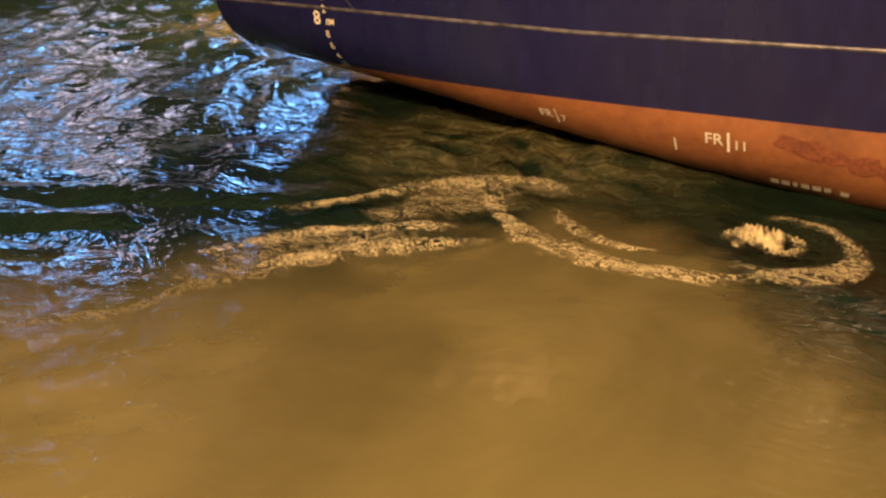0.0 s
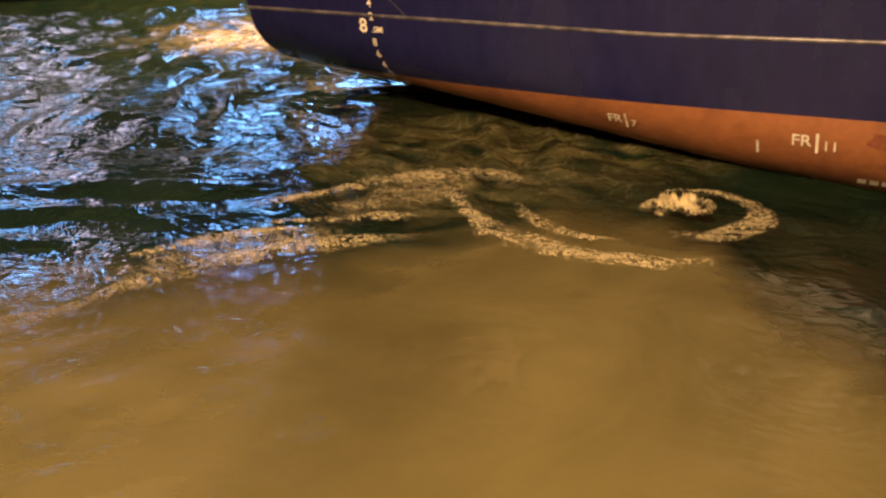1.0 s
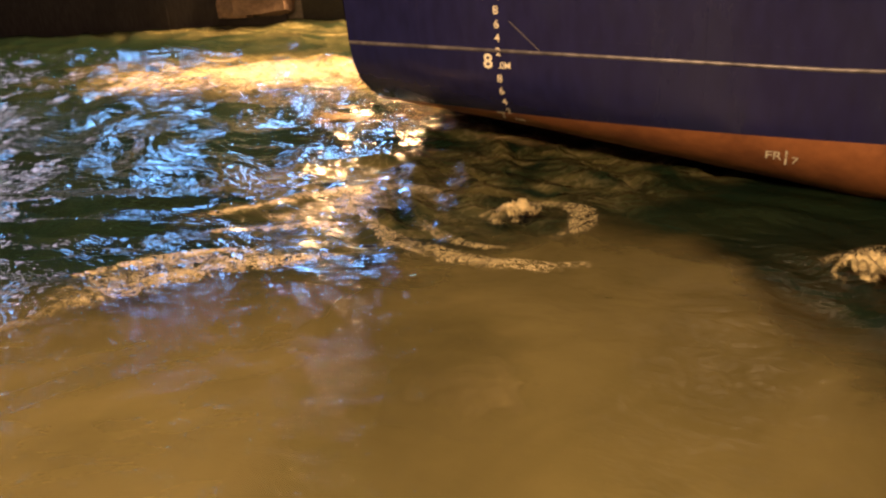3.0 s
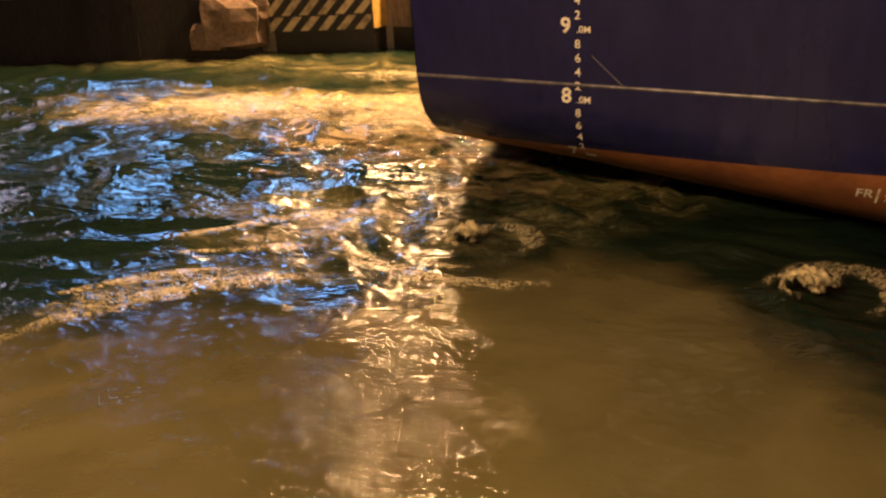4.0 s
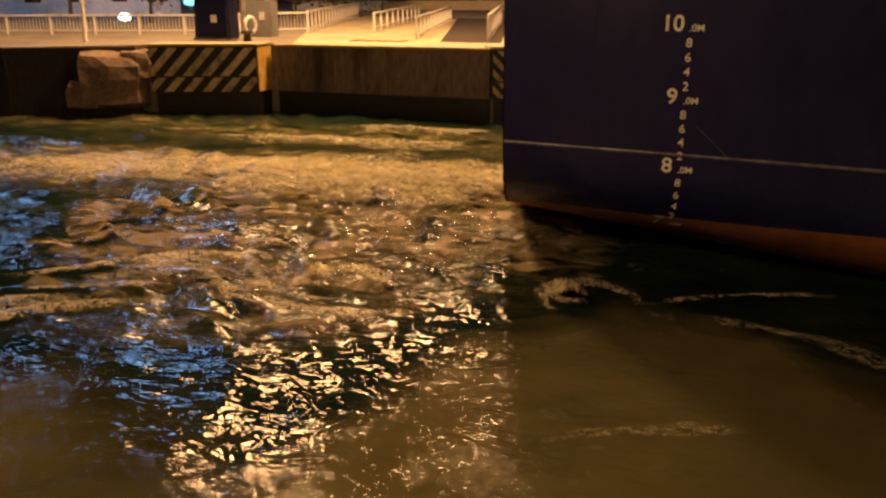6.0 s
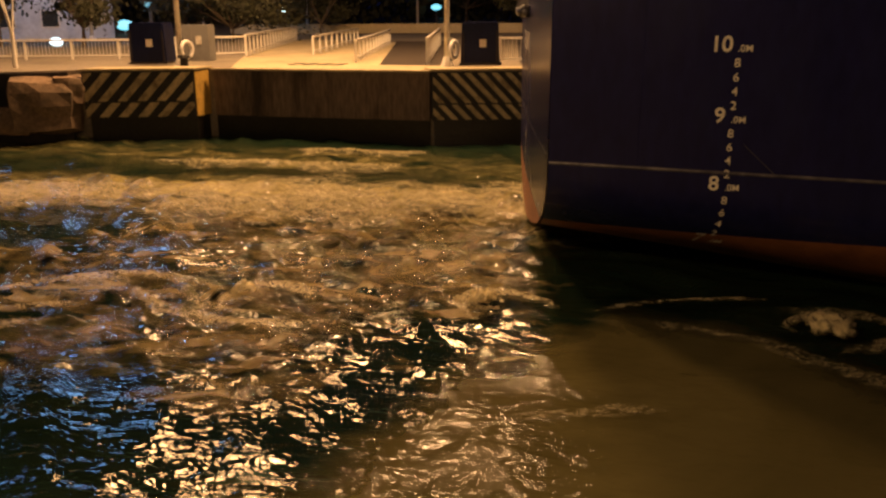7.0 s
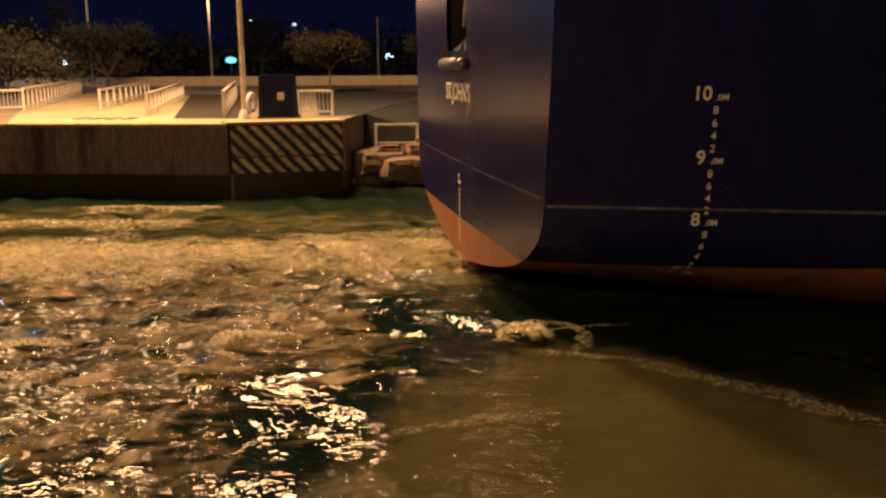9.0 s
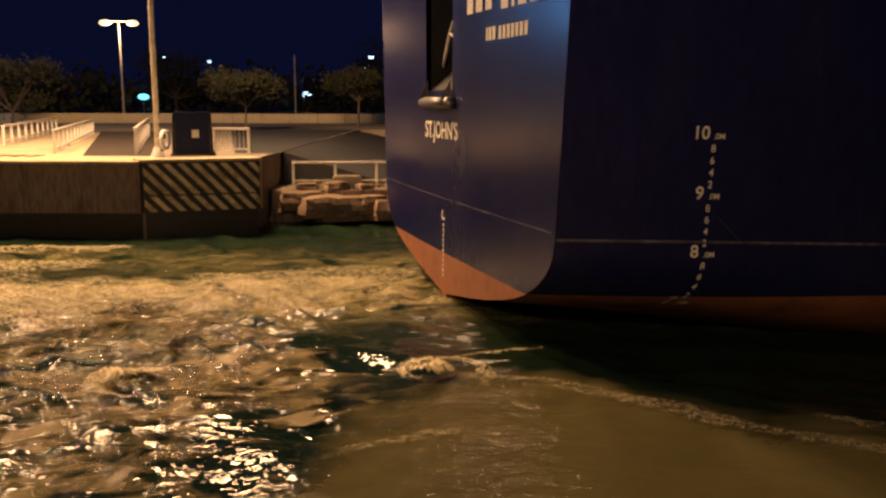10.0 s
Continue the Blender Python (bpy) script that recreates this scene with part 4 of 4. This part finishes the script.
def rock(seed, size):
    """A broken block: squared, chipped and uneven."""
    rng = random.Random(seed)
    bm = bmesh.new()
    bmesh.ops.create_cube(bm, size=2)
    bmesh.ops.subdivide_edges(bm, edges=bm.edges, cuts=3, use_grid_fill=True)
    off = Vector((rng.uniform(0, 50), rng.uniform(0, 50), 0))
    for v in bm.verts:
        v.co = v.co.lerp(v.co.normalized() * 1.2, 0.35)
        v.co *= 1 + 0.28 * noise.noise(v.co * 0.9 + off) + 0.10 * noise.noise(v.co * 3 + off)
        v.co = Vector((v.co.x * size[0], v.co.y * size[1], v.co.z * size[2]))
    return bm


def rock_piece(x, y, z, seed, size, label="tan weathered rock at the quay edge"):
    ob = part("rock", rock(seed, size), M_ROCK, at=pose(x, y, z, 0, 0, 10 + (seed * 37) % 30))
    return tagged(ob, label, "rock", group="rocks at the quay edge")


rock_piece(-23.5, 25.2, 0.95, 3, (1.05, 0.7, 0.95), "large tan broken rock mass beside the block")
rock_piece(-22.7, 25.6, 1.45, 4, (0.5, 0.45, 0.5), "tan broken rock on the rock mass")
rock_piece(-24.5, 24.8, 0.45, 6, (0.55, 0.5, 0.5), "tan broken rock low at the harbour wall")
rng = random.Random(5)
for k in range(16):
    s = rng.uniform(0.35, 0.75)
    rock_piece(-5.4 + k * 0.72 + rng.uniform(-.2, .2), 31.9 + k * 0.08 + rng.uniform(-.2, .25), 0.15 + rng.uniform(-.1, .3), 10 + k, (s * 1.3, s * 0.9, s * 0.62))
for k in range(9):
    s = rng.uniform(0.2, 0.4)
    rock_piece(-5.2 + k * 1.1, 32.7 + k * 0.12, LEDGE + 0.05, 40 + k, (s * 1.4, s, s * 0.7))
part_bm = cube(-0.55, 0.55, -0.3, 0.3, 0, 0.5, bevel=0.06)
tagged(part("concrete_lump", part_bm, M_CONC, at=pose(-3.7, 33.2, LEDGE - 0.02, 0, 0, 8)), "broken concrete block on the quay edge", "concrete block")


def railing(a, b, height, count, label, mesh_panel=False, base=QUAY):
    a3, b3 = Vector((*a, base + 0.01)), Vector((*b, base + 0.01))
    length, ang = (b3 - a3).length, math.atan2(b[1] - a[1], b[0] - a[0])
    thing = empty("railing", Matrix.Translation(a3) @ Matrix.Rotation(ang, 4, "Z"), label, "railing", "white railings")
    post = mesh_from(cube(-0.05, 0.05, -0.05, 0.05, 0, height, bevel=0.01), M_WHITE)
    for k in range(count + 1):
        part("post", post, None, thing, at=pose(length * k / count, 0, 0))
    part("top_rail", cube(-0.05, length + 0.05, -0.06, 0.06, height - 0.04, height + 0.05, bevel=0.015), M_WHITE, thing)
    part("low_rail", cube(0, length, -0.03, 0.03, 0.16, 0.22, bevel=0.01), M_WHITE, thing)
    if mesh_panel:
        bm = bmesh.new()
        for k in range(int(length / 0.16)):
            box(bm, k * 0.16, k * 0.16 + 0.02, -0.01, 0.01, 0.2, height)
        part("wire_panel", bm, M_WHITE, thing, "wire infill")
    return thing


railing((-21.7, 36.1), (-30.0, 56.8), 0.95, 18, "white slatted railing along the ramp")
railing((-19.0, 37.6), (-24.6, 55.4), 0.85, 9, "white post and rail barrier on the apron")
railing((-14.5, 32.4), (-20.5, 51.0), 0.85, 12, "white post and rail barrier beside the lane")
railing((-11.4, 32.2), (-17.0, 50.3), 0.95, 14, "white slatted railing along the lane")
railing((-9.9, 32.6), (-7.3, 32.6), 0.95, 2, "white panel railing behind the block", mesh_panel=True)
railing((-23.6, 33.4), (-21.6, 35.9), 0.9, 2, "white panel railing beside the cabinet", mesh_panel=True)
railing((-36.0, 29.5), (-24.0, 33.2), 0.85, 6, "pale railing on the harbour wall", mesh_panel=True)
railing((-5.9, 34.0), (20.0, 37.6), 0.90, 16, "low white rail along the rough quay edge", base=LEDGE)
bm = bmesh.new()
for k in range(4):
    box(bm, -16.6 + 0.62 * k, -16.3 + 0.62 * k, 30.6, 31.5, QUAY + 0.008, QUAY + 0.03)
tagged(part("drain_grates", bm, M_BLACK), "row of dark drain slots in the apron", "drain", kind="stuff")


def lamp_post(x, y, z, top, name, label, heads, glow_mat, r=0.11, arm=0.9):
    thing = empty(name, pose(x, y, z), label, "street lamp", "lamp posts")
    hgt = top - z
    part("base", rod(bmesh.new(), (0, 0, 0), (0, 0, 0.35), r * 2.4, r * 1.3, 14), M_WHITE, thing)
    part("pole", rod(bmesh.new(), (0, 0, 0.3), (0, 0, hgt), r, r * 0.6, 14), M_WHITE, thing, smooth=True)
    for dx, dy in heads:
        part("arm", rod(bmesh.new(), (0, 0, hgt - 0.05), (dx * arm, dy * arm, hgt), r * 0.4, sides=8), M_WHITE, thing)
        head = part("head", cube(-0.32, 0.32, -0.16, 0.16, -0.02, 0.13, bevel=0.05, m=Matrix.Translation((dx * arm, dy * arm, hgt)) @ Matrix.Rotation(math.atan2(dy, dx), 4, "Z")), M_GREY, thing)
        part("lens", cube(-0.26, 0.26, -0.13, 0.13, -0.09, -0.03, bevel=0.02, m=Matrix.Translation((dx * arm, dy * arm, hgt)) @ Matrix.Rotation(math.atan2(dy, dx), 4, "Z")), glow_mat, head, "glowing lamp lens")
    return thing


for px, py in POLES:
    lamp_post(px, py, QUAY, LAMP_TOP, "lamp_post", "tall white lamp post on the striped block", [(math.cos(k * 1.05), math.sin(k * 1.05)) for k in range(6)], G_SODIUM, 0.105, arm=1.4)
lamp_post(*NEAR_LAMP[:2], 2.45, NEAR_LAMP[2], "lamp_post", "lamp post on the near quay", [(0.9, 0.6)], G_SODIUM)
lamp_post(-41.4, 113.2, QUAY, 14.0, "street_lamp", "double-headed street lamp glowing warm", [(1, 0.2), (-1, -0.2)], G_SODIUM, 0.16, arm=1.6)
# added glowing ellipsoids that stand for the bloom around the two lamp heads
for dx in (-1.65, 1.65):
    bm = bmesh.new()
    bmesh.ops.create_uvsphere(bm, u_segments=16, v_segments=10, radius=1, matrix=Matrix.Translation((dx, 0.2 * dx, 11.65)) @ Matrix.Diagonal((0.75, 0.5, 0.36, 1)))
    part("globe", bm, G_SODIUM, bpy.data.objects["street_lamp"], "warm bloom of the lamp head as a solid", True)
for fx, fy, fz in FLOODS:
    lamp_post(fx, fy, QUAY, fz, "floodlight_mast", "floodlight mast with cold white lamps", [(0.5, -0.5), (0.7, 0.3)], G_COOL, 0.14)
for ax, dist, top in ((27.1, 90, 12), (33.5, 100, 9), (9.6, 140, 9)):
    x, y = -dist * math.sin(radians(ax)), dist * math.cos(radians(ax))
    thing = empty("utility_pole", pose(x, y, QUAY), "thin pale utility pole inland", "pole", "utility poles")
    part("pole", rod(bmesh.new(), (0, 0, 0), (0, 0, top), 0.13, 0.09), M_WHITE, thing)
    part("crossbar", cube(-0.6, 0.6, -0.05, 0.05, top - 0.5, top - 0.4), M_BARK, thing)


def far_light(az, el, dist, mat, size, label):
    x, y, z = -dist * math.sin(radians(az)), dist * math.cos(radians(az)), 4.1 + dist * math.tan(radians(el))
    thing = empty("far_lamp", pose(x, y, QUAY), label, "street lamp", "far lamps")
    part("pole", rod(bmesh.new(), (0, 0, 0), (0, 0, z - QUAY + 0.1), 0.08, 0.06), M_GREY, thing)
    bm = bmesh.new()
    bmesh.ops.create_uvsphere(bm, u_segments=12, v_segments=8, radius=1, matrix=Matrix.Translation((0, 0, z - QUAY)) @ Matrix.Diagonal((size * 1.5, size, size * 0.8, 1)))
    part("globe", bm, mat, thing, smooth=True)
    return thing


for az, el, dist, mat, size in ((18.9, 0.2, 150, G_TEAL, 0.62), (8.9, 0.4, 160, G_COOL, 0.55), (28.6, 0.1, 150, G_COOL, 0.45), (17.6, 2.6, 220, G_COOL, 0.38), (14.9, 2.4, 230, G_COOL, 0.38),
                                (4.7, 2.8, 220, G_COOL, 0.38), (5.0, 2.2, 220, G_COOL, 0.34), (38.1, -0.7, 90, G_TEAL, 0.6), (36.6, 0.5, 95, G_TEAL, 0.35), (36.5, 1.0, 95, G_TEAL, 0.3),
                                (42.0, -1.6, 62, G_COOL, 0.32), (17.0, 0.9, 200, G_COOL, 0.22), (15.0, 0.4, 200, G_COOL, 0.2)):
    far_light(az, el, dist, mat, size, "distant lamp glowing pale in the dark")


def shed(x, y, turn, w, d, hgt, label):
    thing = empty("equipment_box", pose(x, y, QUAY + 0.09, 0, 0, turn), label, "equipment box", "equipment boxes")
    bm = cube(-w / 2, w / 2, -d / 2, d / 2, 0.05, hgt, bevel=0.05)
    for v in bm.verts:
        if v.co.z > hgt * 0.8:
            v.co.x *= 0.93
    part("body", bm, M_TARP, thing)
    part("plinth", cube(-w / 2 - 0.06, w / 2 + 0.06, -d / 2 - 0.06, d / 2 + 0.06, 0, 0.08, bevel=0.02), M_BLACK, thing)
    part("label_plate", cube(-0.02, 0.22, -d / 2 - 0.035, -d / 2 - 0.012, hgt * 0.42, hgt * 0.6), M_WHITE, thing, "small white notice")
    for u in (-w / 2 + 0.1, w / 2 - 0.1):
        part("edge_strip", cube(u - 0.025, u + 0.025, -d / 2 - 0.02, -d / 2 + 0.01, 0.1, hgt * 0.8), M_BLACK, thing)
    return thing


shed(-21.7, 29.2, 15, 1.45, 1.1, 1.55, "dark navy equipment box beside the lamp post")
shed(-8.9, 30.9, 15, 1.4, 1.1, 1.5, "dark navy equipment box on the striped block")


def lifebuoy(x, y, z, turn):
    thing = empty("lifebuoy", pose(x, y, z, 90, 0, turn), "white lifebuoy hung at the lamp post foot", "lifebuoy", "lifebuoys")
    bm = bmesh.new()
    rings = []
    for i in range(20):
        a = 2 * math.pi * i / 20
        rings.append([bm.verts.new(((0.3 + 0.075 * math.cos(b)) * math.cos(a), (0.3 + 0.075 * math.cos(b)) * math.sin(a), 0.075 * math.sin(b))) for b in [2 * math.pi * k / 8 for k in range(8)]])
    for i in range(20):
        for k in range(8):
            bm.faces.new((rings[i][k], rings[i - 1][k], rings[i - 1][k - 1], rings[i][k - 1]))
    bmesh.ops.recalc_face_normals(bm, faces=bm.faces)
    part("ring", bm, M_RING, thing, smooth=True)
    part("bracket", cube(-0.04, 0.04, -0.42, 0.42, -0.16, -0.08), M_GREY, thing)
    return thing


lifebuoy(-20.25, 29.35, QUAY + 0.62, 82)
lifebuoy(-9.85, 30.75, QUAY + 0.62, 82)
cab = empty("control_cabinet", pose(-22.0, 32.6, QUAY, 0, 0, 12), "grey control cabinet behind the lamp post", "cabinet")
part("body", cube(-0.7, 0.7, -0.4, 0.4, 0, 1.5, bevel=0.03), M_GREY, cab)
part("door", cube(-0.62, 0.0, -0.43, -0.405, 0.2, 1.4, bevel=0.01), M_GREY, cab)
part("notice", cube(0.15, 0.4, -0.42, -0.404, 0.7, 1.05), M_WHITE, cab, "white notice")
for bx, by in ((-19.9, 28.6),):
    b = empty("bollard", pose(bx, by, QUAY), "low black mooring bollard on the quay", "bollard", "bollards")
    part("post", rod(bmesh.new(), (0, 0, 0), (0, 0, 0.34), 0.16, 0.14, 14), M_BLACK, b)
    part("head", rod(bmesh.new(), (0, 0, 0.34), (0, 0, 0.46), 0.26, 0.22, 14), M_BLACK, b)

# ---------------------------------------------------------------- inland
wall_far = empty("barrier_wall", pose(-46, 74, QUAY, 0, 0, 9), "long low pale concrete barrier across the road's end", "wall")
for k in range(24):
    part("segment", cube(k * 2.5, k * 2.5 + 2.47, -0.15, 0.15, 0, 0.85, bevel=0.03) if k == 0 else wall_far.children[0].data, M_APRON, wall_far, at=pose(k * 2.5 if k else 0, 0, 0))


def tree(x, y, height, spread, seed, label, thin=False):
    rng = random.Random(seed)
    thing = empty("tree", pose(x, y, QUAY), label, "tree", "trees")
    bm = bmesh.new()
    fork = height * (0.45 if thin else 0.22)
    rod(bm, (0, 0, -0.05), (0.1, 0, fork), 0.05 * height * 0.55, 0.03 * height * 0.5, 9)
    tips = []
    for k in range(9):
        a = 2 * math.pi * k / 9 + rng.uniform(-.3, .3)
        tip = Vector((math.cos(a) * spread * rng.uniform(.4, .85), math.sin(a) * spread * rng.uniform(.4, .85), height * (rng.uniform(.62, .92) if thin else rng.uniform(.34, .92))))
        rod(bm, (0.1, 0, fork - 0.05), tip, 0.014 * height, 0.005 * height, 6)
        tips.append(tip)
        for _ in range(2):
            t2 = tip + Vector((rng.uniform(-1, 1), rng.uniform(-1, 1), rng.uniform(-.2, .6))) * spread * 0.4
            rod(bm, tip * 0.8, t2, 0.006 * height, 0.002 * height, 5)
            tips.append(t2)
    part("trunk", bm, M_BARK, thing)
    vs, fs = [], []
    for tip in tips:
        for _ in range(170):
            c = tip + Vector((rng.gauss(0, 1), rng.gauss(0, 1), rng.gauss(0, .6))) * spread * 0.19
            n1 = Vector((rng.gauss(0, 1), rng.gauss(0, 1), rng.gauss(0, 1))).normalized()
            n2 = n1.orthogonal().normalized()
            s = rng.uniform(.10, .20) * (height / 6) ** 0.5
            i = len(vs)
            vs += [tuple(c - n1 * s), tuple(c + n2 * s * .5), tuple(c + n1 * s), tuple(c - n2 * s * .5)]
            fs.append((i, i + 1, i + 2, i + 3))
    me = bpy.data.meshes.new("crown")
    me.from_pydata(vs, [], fs)
    me.materials.append(M_LEAF)
    part("crown", me, None, thing, "uneven crown of small leaves")
    return thing


def polar(az, d):
    return -d * math.sin(radians(az)), d * math.cos(radians(az))


for az, d, hgt, spread, seed, thin in ((31.8, 62, 4.4, 3.8, 1, 0), (34.6, 68, 4.6, 3.4, 2, 0), (12.8, 60, 3.5, 2.2, 3, 1), (5.6, 70, 4.4, 2.2, 4, 1), (26.3, 80, 4.6, 3.2, 5, 0),
                                       (40.5, 58, 5.4, 3.0, 7, 0), (45, 62, 6.5, 3.6, 8, 0), (17, 150, 10, 6, 10, 0), (29.5, 130, 9, 6, 12, 0), (3, 150, 11, 7, 13, 0)):
    tree(*polar(az, d), hgt, spread, seed, "small night-dark tree with an uneven leafy crown", thin)
rng = random.Random(21)
vs, fs = [], []
for _ in range(420):
    az, d, top = rng.uniform(-8, 50), rng.uniform(150, 190), rng.uniform(3.0, 8.0) * rng.uniform(0.6, 1.25)
    x, y = polar(az, d)
    for _ in range(26):
        c = Vector((x + rng.gauss(0, 2.0), y + rng.gauss(0, 2.0), QUAY + top * rng.random() ** 0.6))
        n1 = Vector((rng.gauss(0, 1), rng.gauss(0, 1), rng.gauss(0, 1))).normalized()
        n2, r = n1.orthogonal().normalized(), rng.uniform(0.35, 0.95)
        i = len(vs)
        vs += [tuple(c - n1 * r), tuple(c + n2 * r * 0.6), tuple(c + n1 * r), tuple(c - n2 * r * 0.6)]
        fs.append((i, i + 1, i + 2, i + 3))
me = bpy.data.meshes.new("far_woods")
me.from_pydata(vs, [], fs)
me.materials.append(M_LEAF)
tagged(new("far_woods", me), "dark uneven tree line far inland at night", "woods", kind="stuff")
sap = empty("bare_tree", pose(-26.4, 27.0, QUAY), "thin pale bare sapling on the harbour wall", "tree")
bm = rod(bmesh.new(), (0, 0, -0.02), (0.05, 0, 1.3), 0.10, 0.07)
for dx, dy, z in ((-0.5, 0, 3.2), (0.35, .1, 3.4), (-0.1, -.3, 3.6)):
    rod(bm, (0.05, 0, 1.25), (dx, dy, z), 0.05, 0.02, 7)
part("trunk", bm, M_WHITE, sap)


def building(x, y, turn, w, d, hgt, floors, bays, label):
    thing = empty("harbour_building", pose(x, y, QUAY, 0, 0, turn), label, "building", "harbour buildings")
    part("wall", cube(-w / 2, w / 2, 0, d, 0, hgt), M_FACADE, thing)
    part("roof", cube(-w / 2 - 0.3, w / 2 + 0.3, -0.3, d + 0.3, hgt + 0.002, hgt + 0.3, bevel=0.05), M_GREY, thing)
    fh = hgt / floors
    for i in range(floors):
        for k in range(bays):
            u = -w / 2 + w * (k + 0.5) / bays
            win = part("window", cube(u - 0.7, u + 0.7, -0.05, 0.02, i * fh + 0.9, i * fh + 2.3, bevel=0.02), M_WHITE, thing)
            part("pane", cube(u - 0.6, u + 0.6, -0.065, -0.052, i * fh + 1.0, i * fh + 2.2), M_GLASS_DARK, win)
    return thing


building(-58, 52, 50, 26, 10, 7.0, 2, 8, "pale harbour building under cold floodlights")
building(-66, 22, 78, 24, 10, 9.0, 3, 8, "pale harbour building under cold floodlights")

rng = random.Random(8)
vs, fs = [], []
for _ in range(2600):
    u = rng.random()
    x, y = -5.6 + 26 * u, 33.0 + 3.6 * u + rng.gauss(0, .25)
    hgt, a = rng.uniform(.1, .4), rng.uniform(0, 3.14)
    i = len(vs)
    vs += [(x - .02 * math.cos(a), y - .02 * math.sin(a), LEDGE - 0.01), (x + .02 * math.cos(a), y + .02 * math.sin(a), LEDGE - 0.01), (x + rng.gauss(0, .1), y + rng.gauss(0, .1), LEDGE + hgt)]
    fs.append((i, i + 1, i + 2))
me = bpy.data.meshes.new("grass")
me.from_pydata(vs, [], fs)
me.materials.append(M_GRASS)
tagged(new("grass", me), "dry grass tufts along the quay edge", "grass", kind="stuff")

# ---------------------------------------------------------------- near quay under the viewer
near = tagged(new("near_quay", mesh_from(prism([(-60, -14), (-30, -6.4), (0.5, 0.55), (60, 9), (60, -60), (-60, -60)], -4, 2.45), M_CONC)),
              "plain concrete quay on the near side", "quay", kind="structure")


def motions():
    walk(ship, [(t, pose(x, y, 0, 0, 0, h)) for t, x, y, h in SHIP_ROWS])
    walk(water, [(t, pose(-0.14 * t, 0.03 * t, LEVEL)) for t in (0, 2.5, 5, 7.5, 10)])
    # the foremost point of the silt, and its turn
    walk(plume, [(t, pose(x, y, LEVEL, 0, 0, turn)) for t, x, y, turn in (
        (0, -5.3, 8.0, 10), (1, -5.0, 8.4, 9), (2, -4.4, 9.1, 6), (3.5, -4.2, 10.0, 0), (4.5, -3.8, 10.3, 0), (5.5, -2.6, 10.9, 2),
        (7, -1.4, 11.9, 4), (8, -0.6, 12.2, 4), (9, 0.1, 12.7, 3), (10, 0.4, 13.3, 2))])
    walk(side_cloud, [(t, pose(x, y, LEVEL, 0, 0, 28)) for t, x, y in ((0, -8.2, 4.7), (3.5, -7.6, 6.2), (5.5, -8.2, 6.0), (7, -11.5, 5.0), (10, -18, 2))])
    # the wash spreads out from under the stern
    walk(churned, [(t, pose(x, y, LEVEL, 0, 0, turn)) for t, x, y, turn in ((0, -6.0, 21.0, 0), (3.5, -9.0, 19.0, 6), (5.5, -8.4, 16.0, 8), (7, -8.2, 13.6, 10), (8, -7.8, 13.2, 12), (10, -6.6, 13.0, 16))])
    for ob, rows in TRACKS:
        x, y = ob.location[:2]
        walk(ob, [(r[0], pose(x + r[1], y + r[2], LEVEL, 0, 0, r[3] if len(r) > 3 else 0)) for r in rows])


motions()
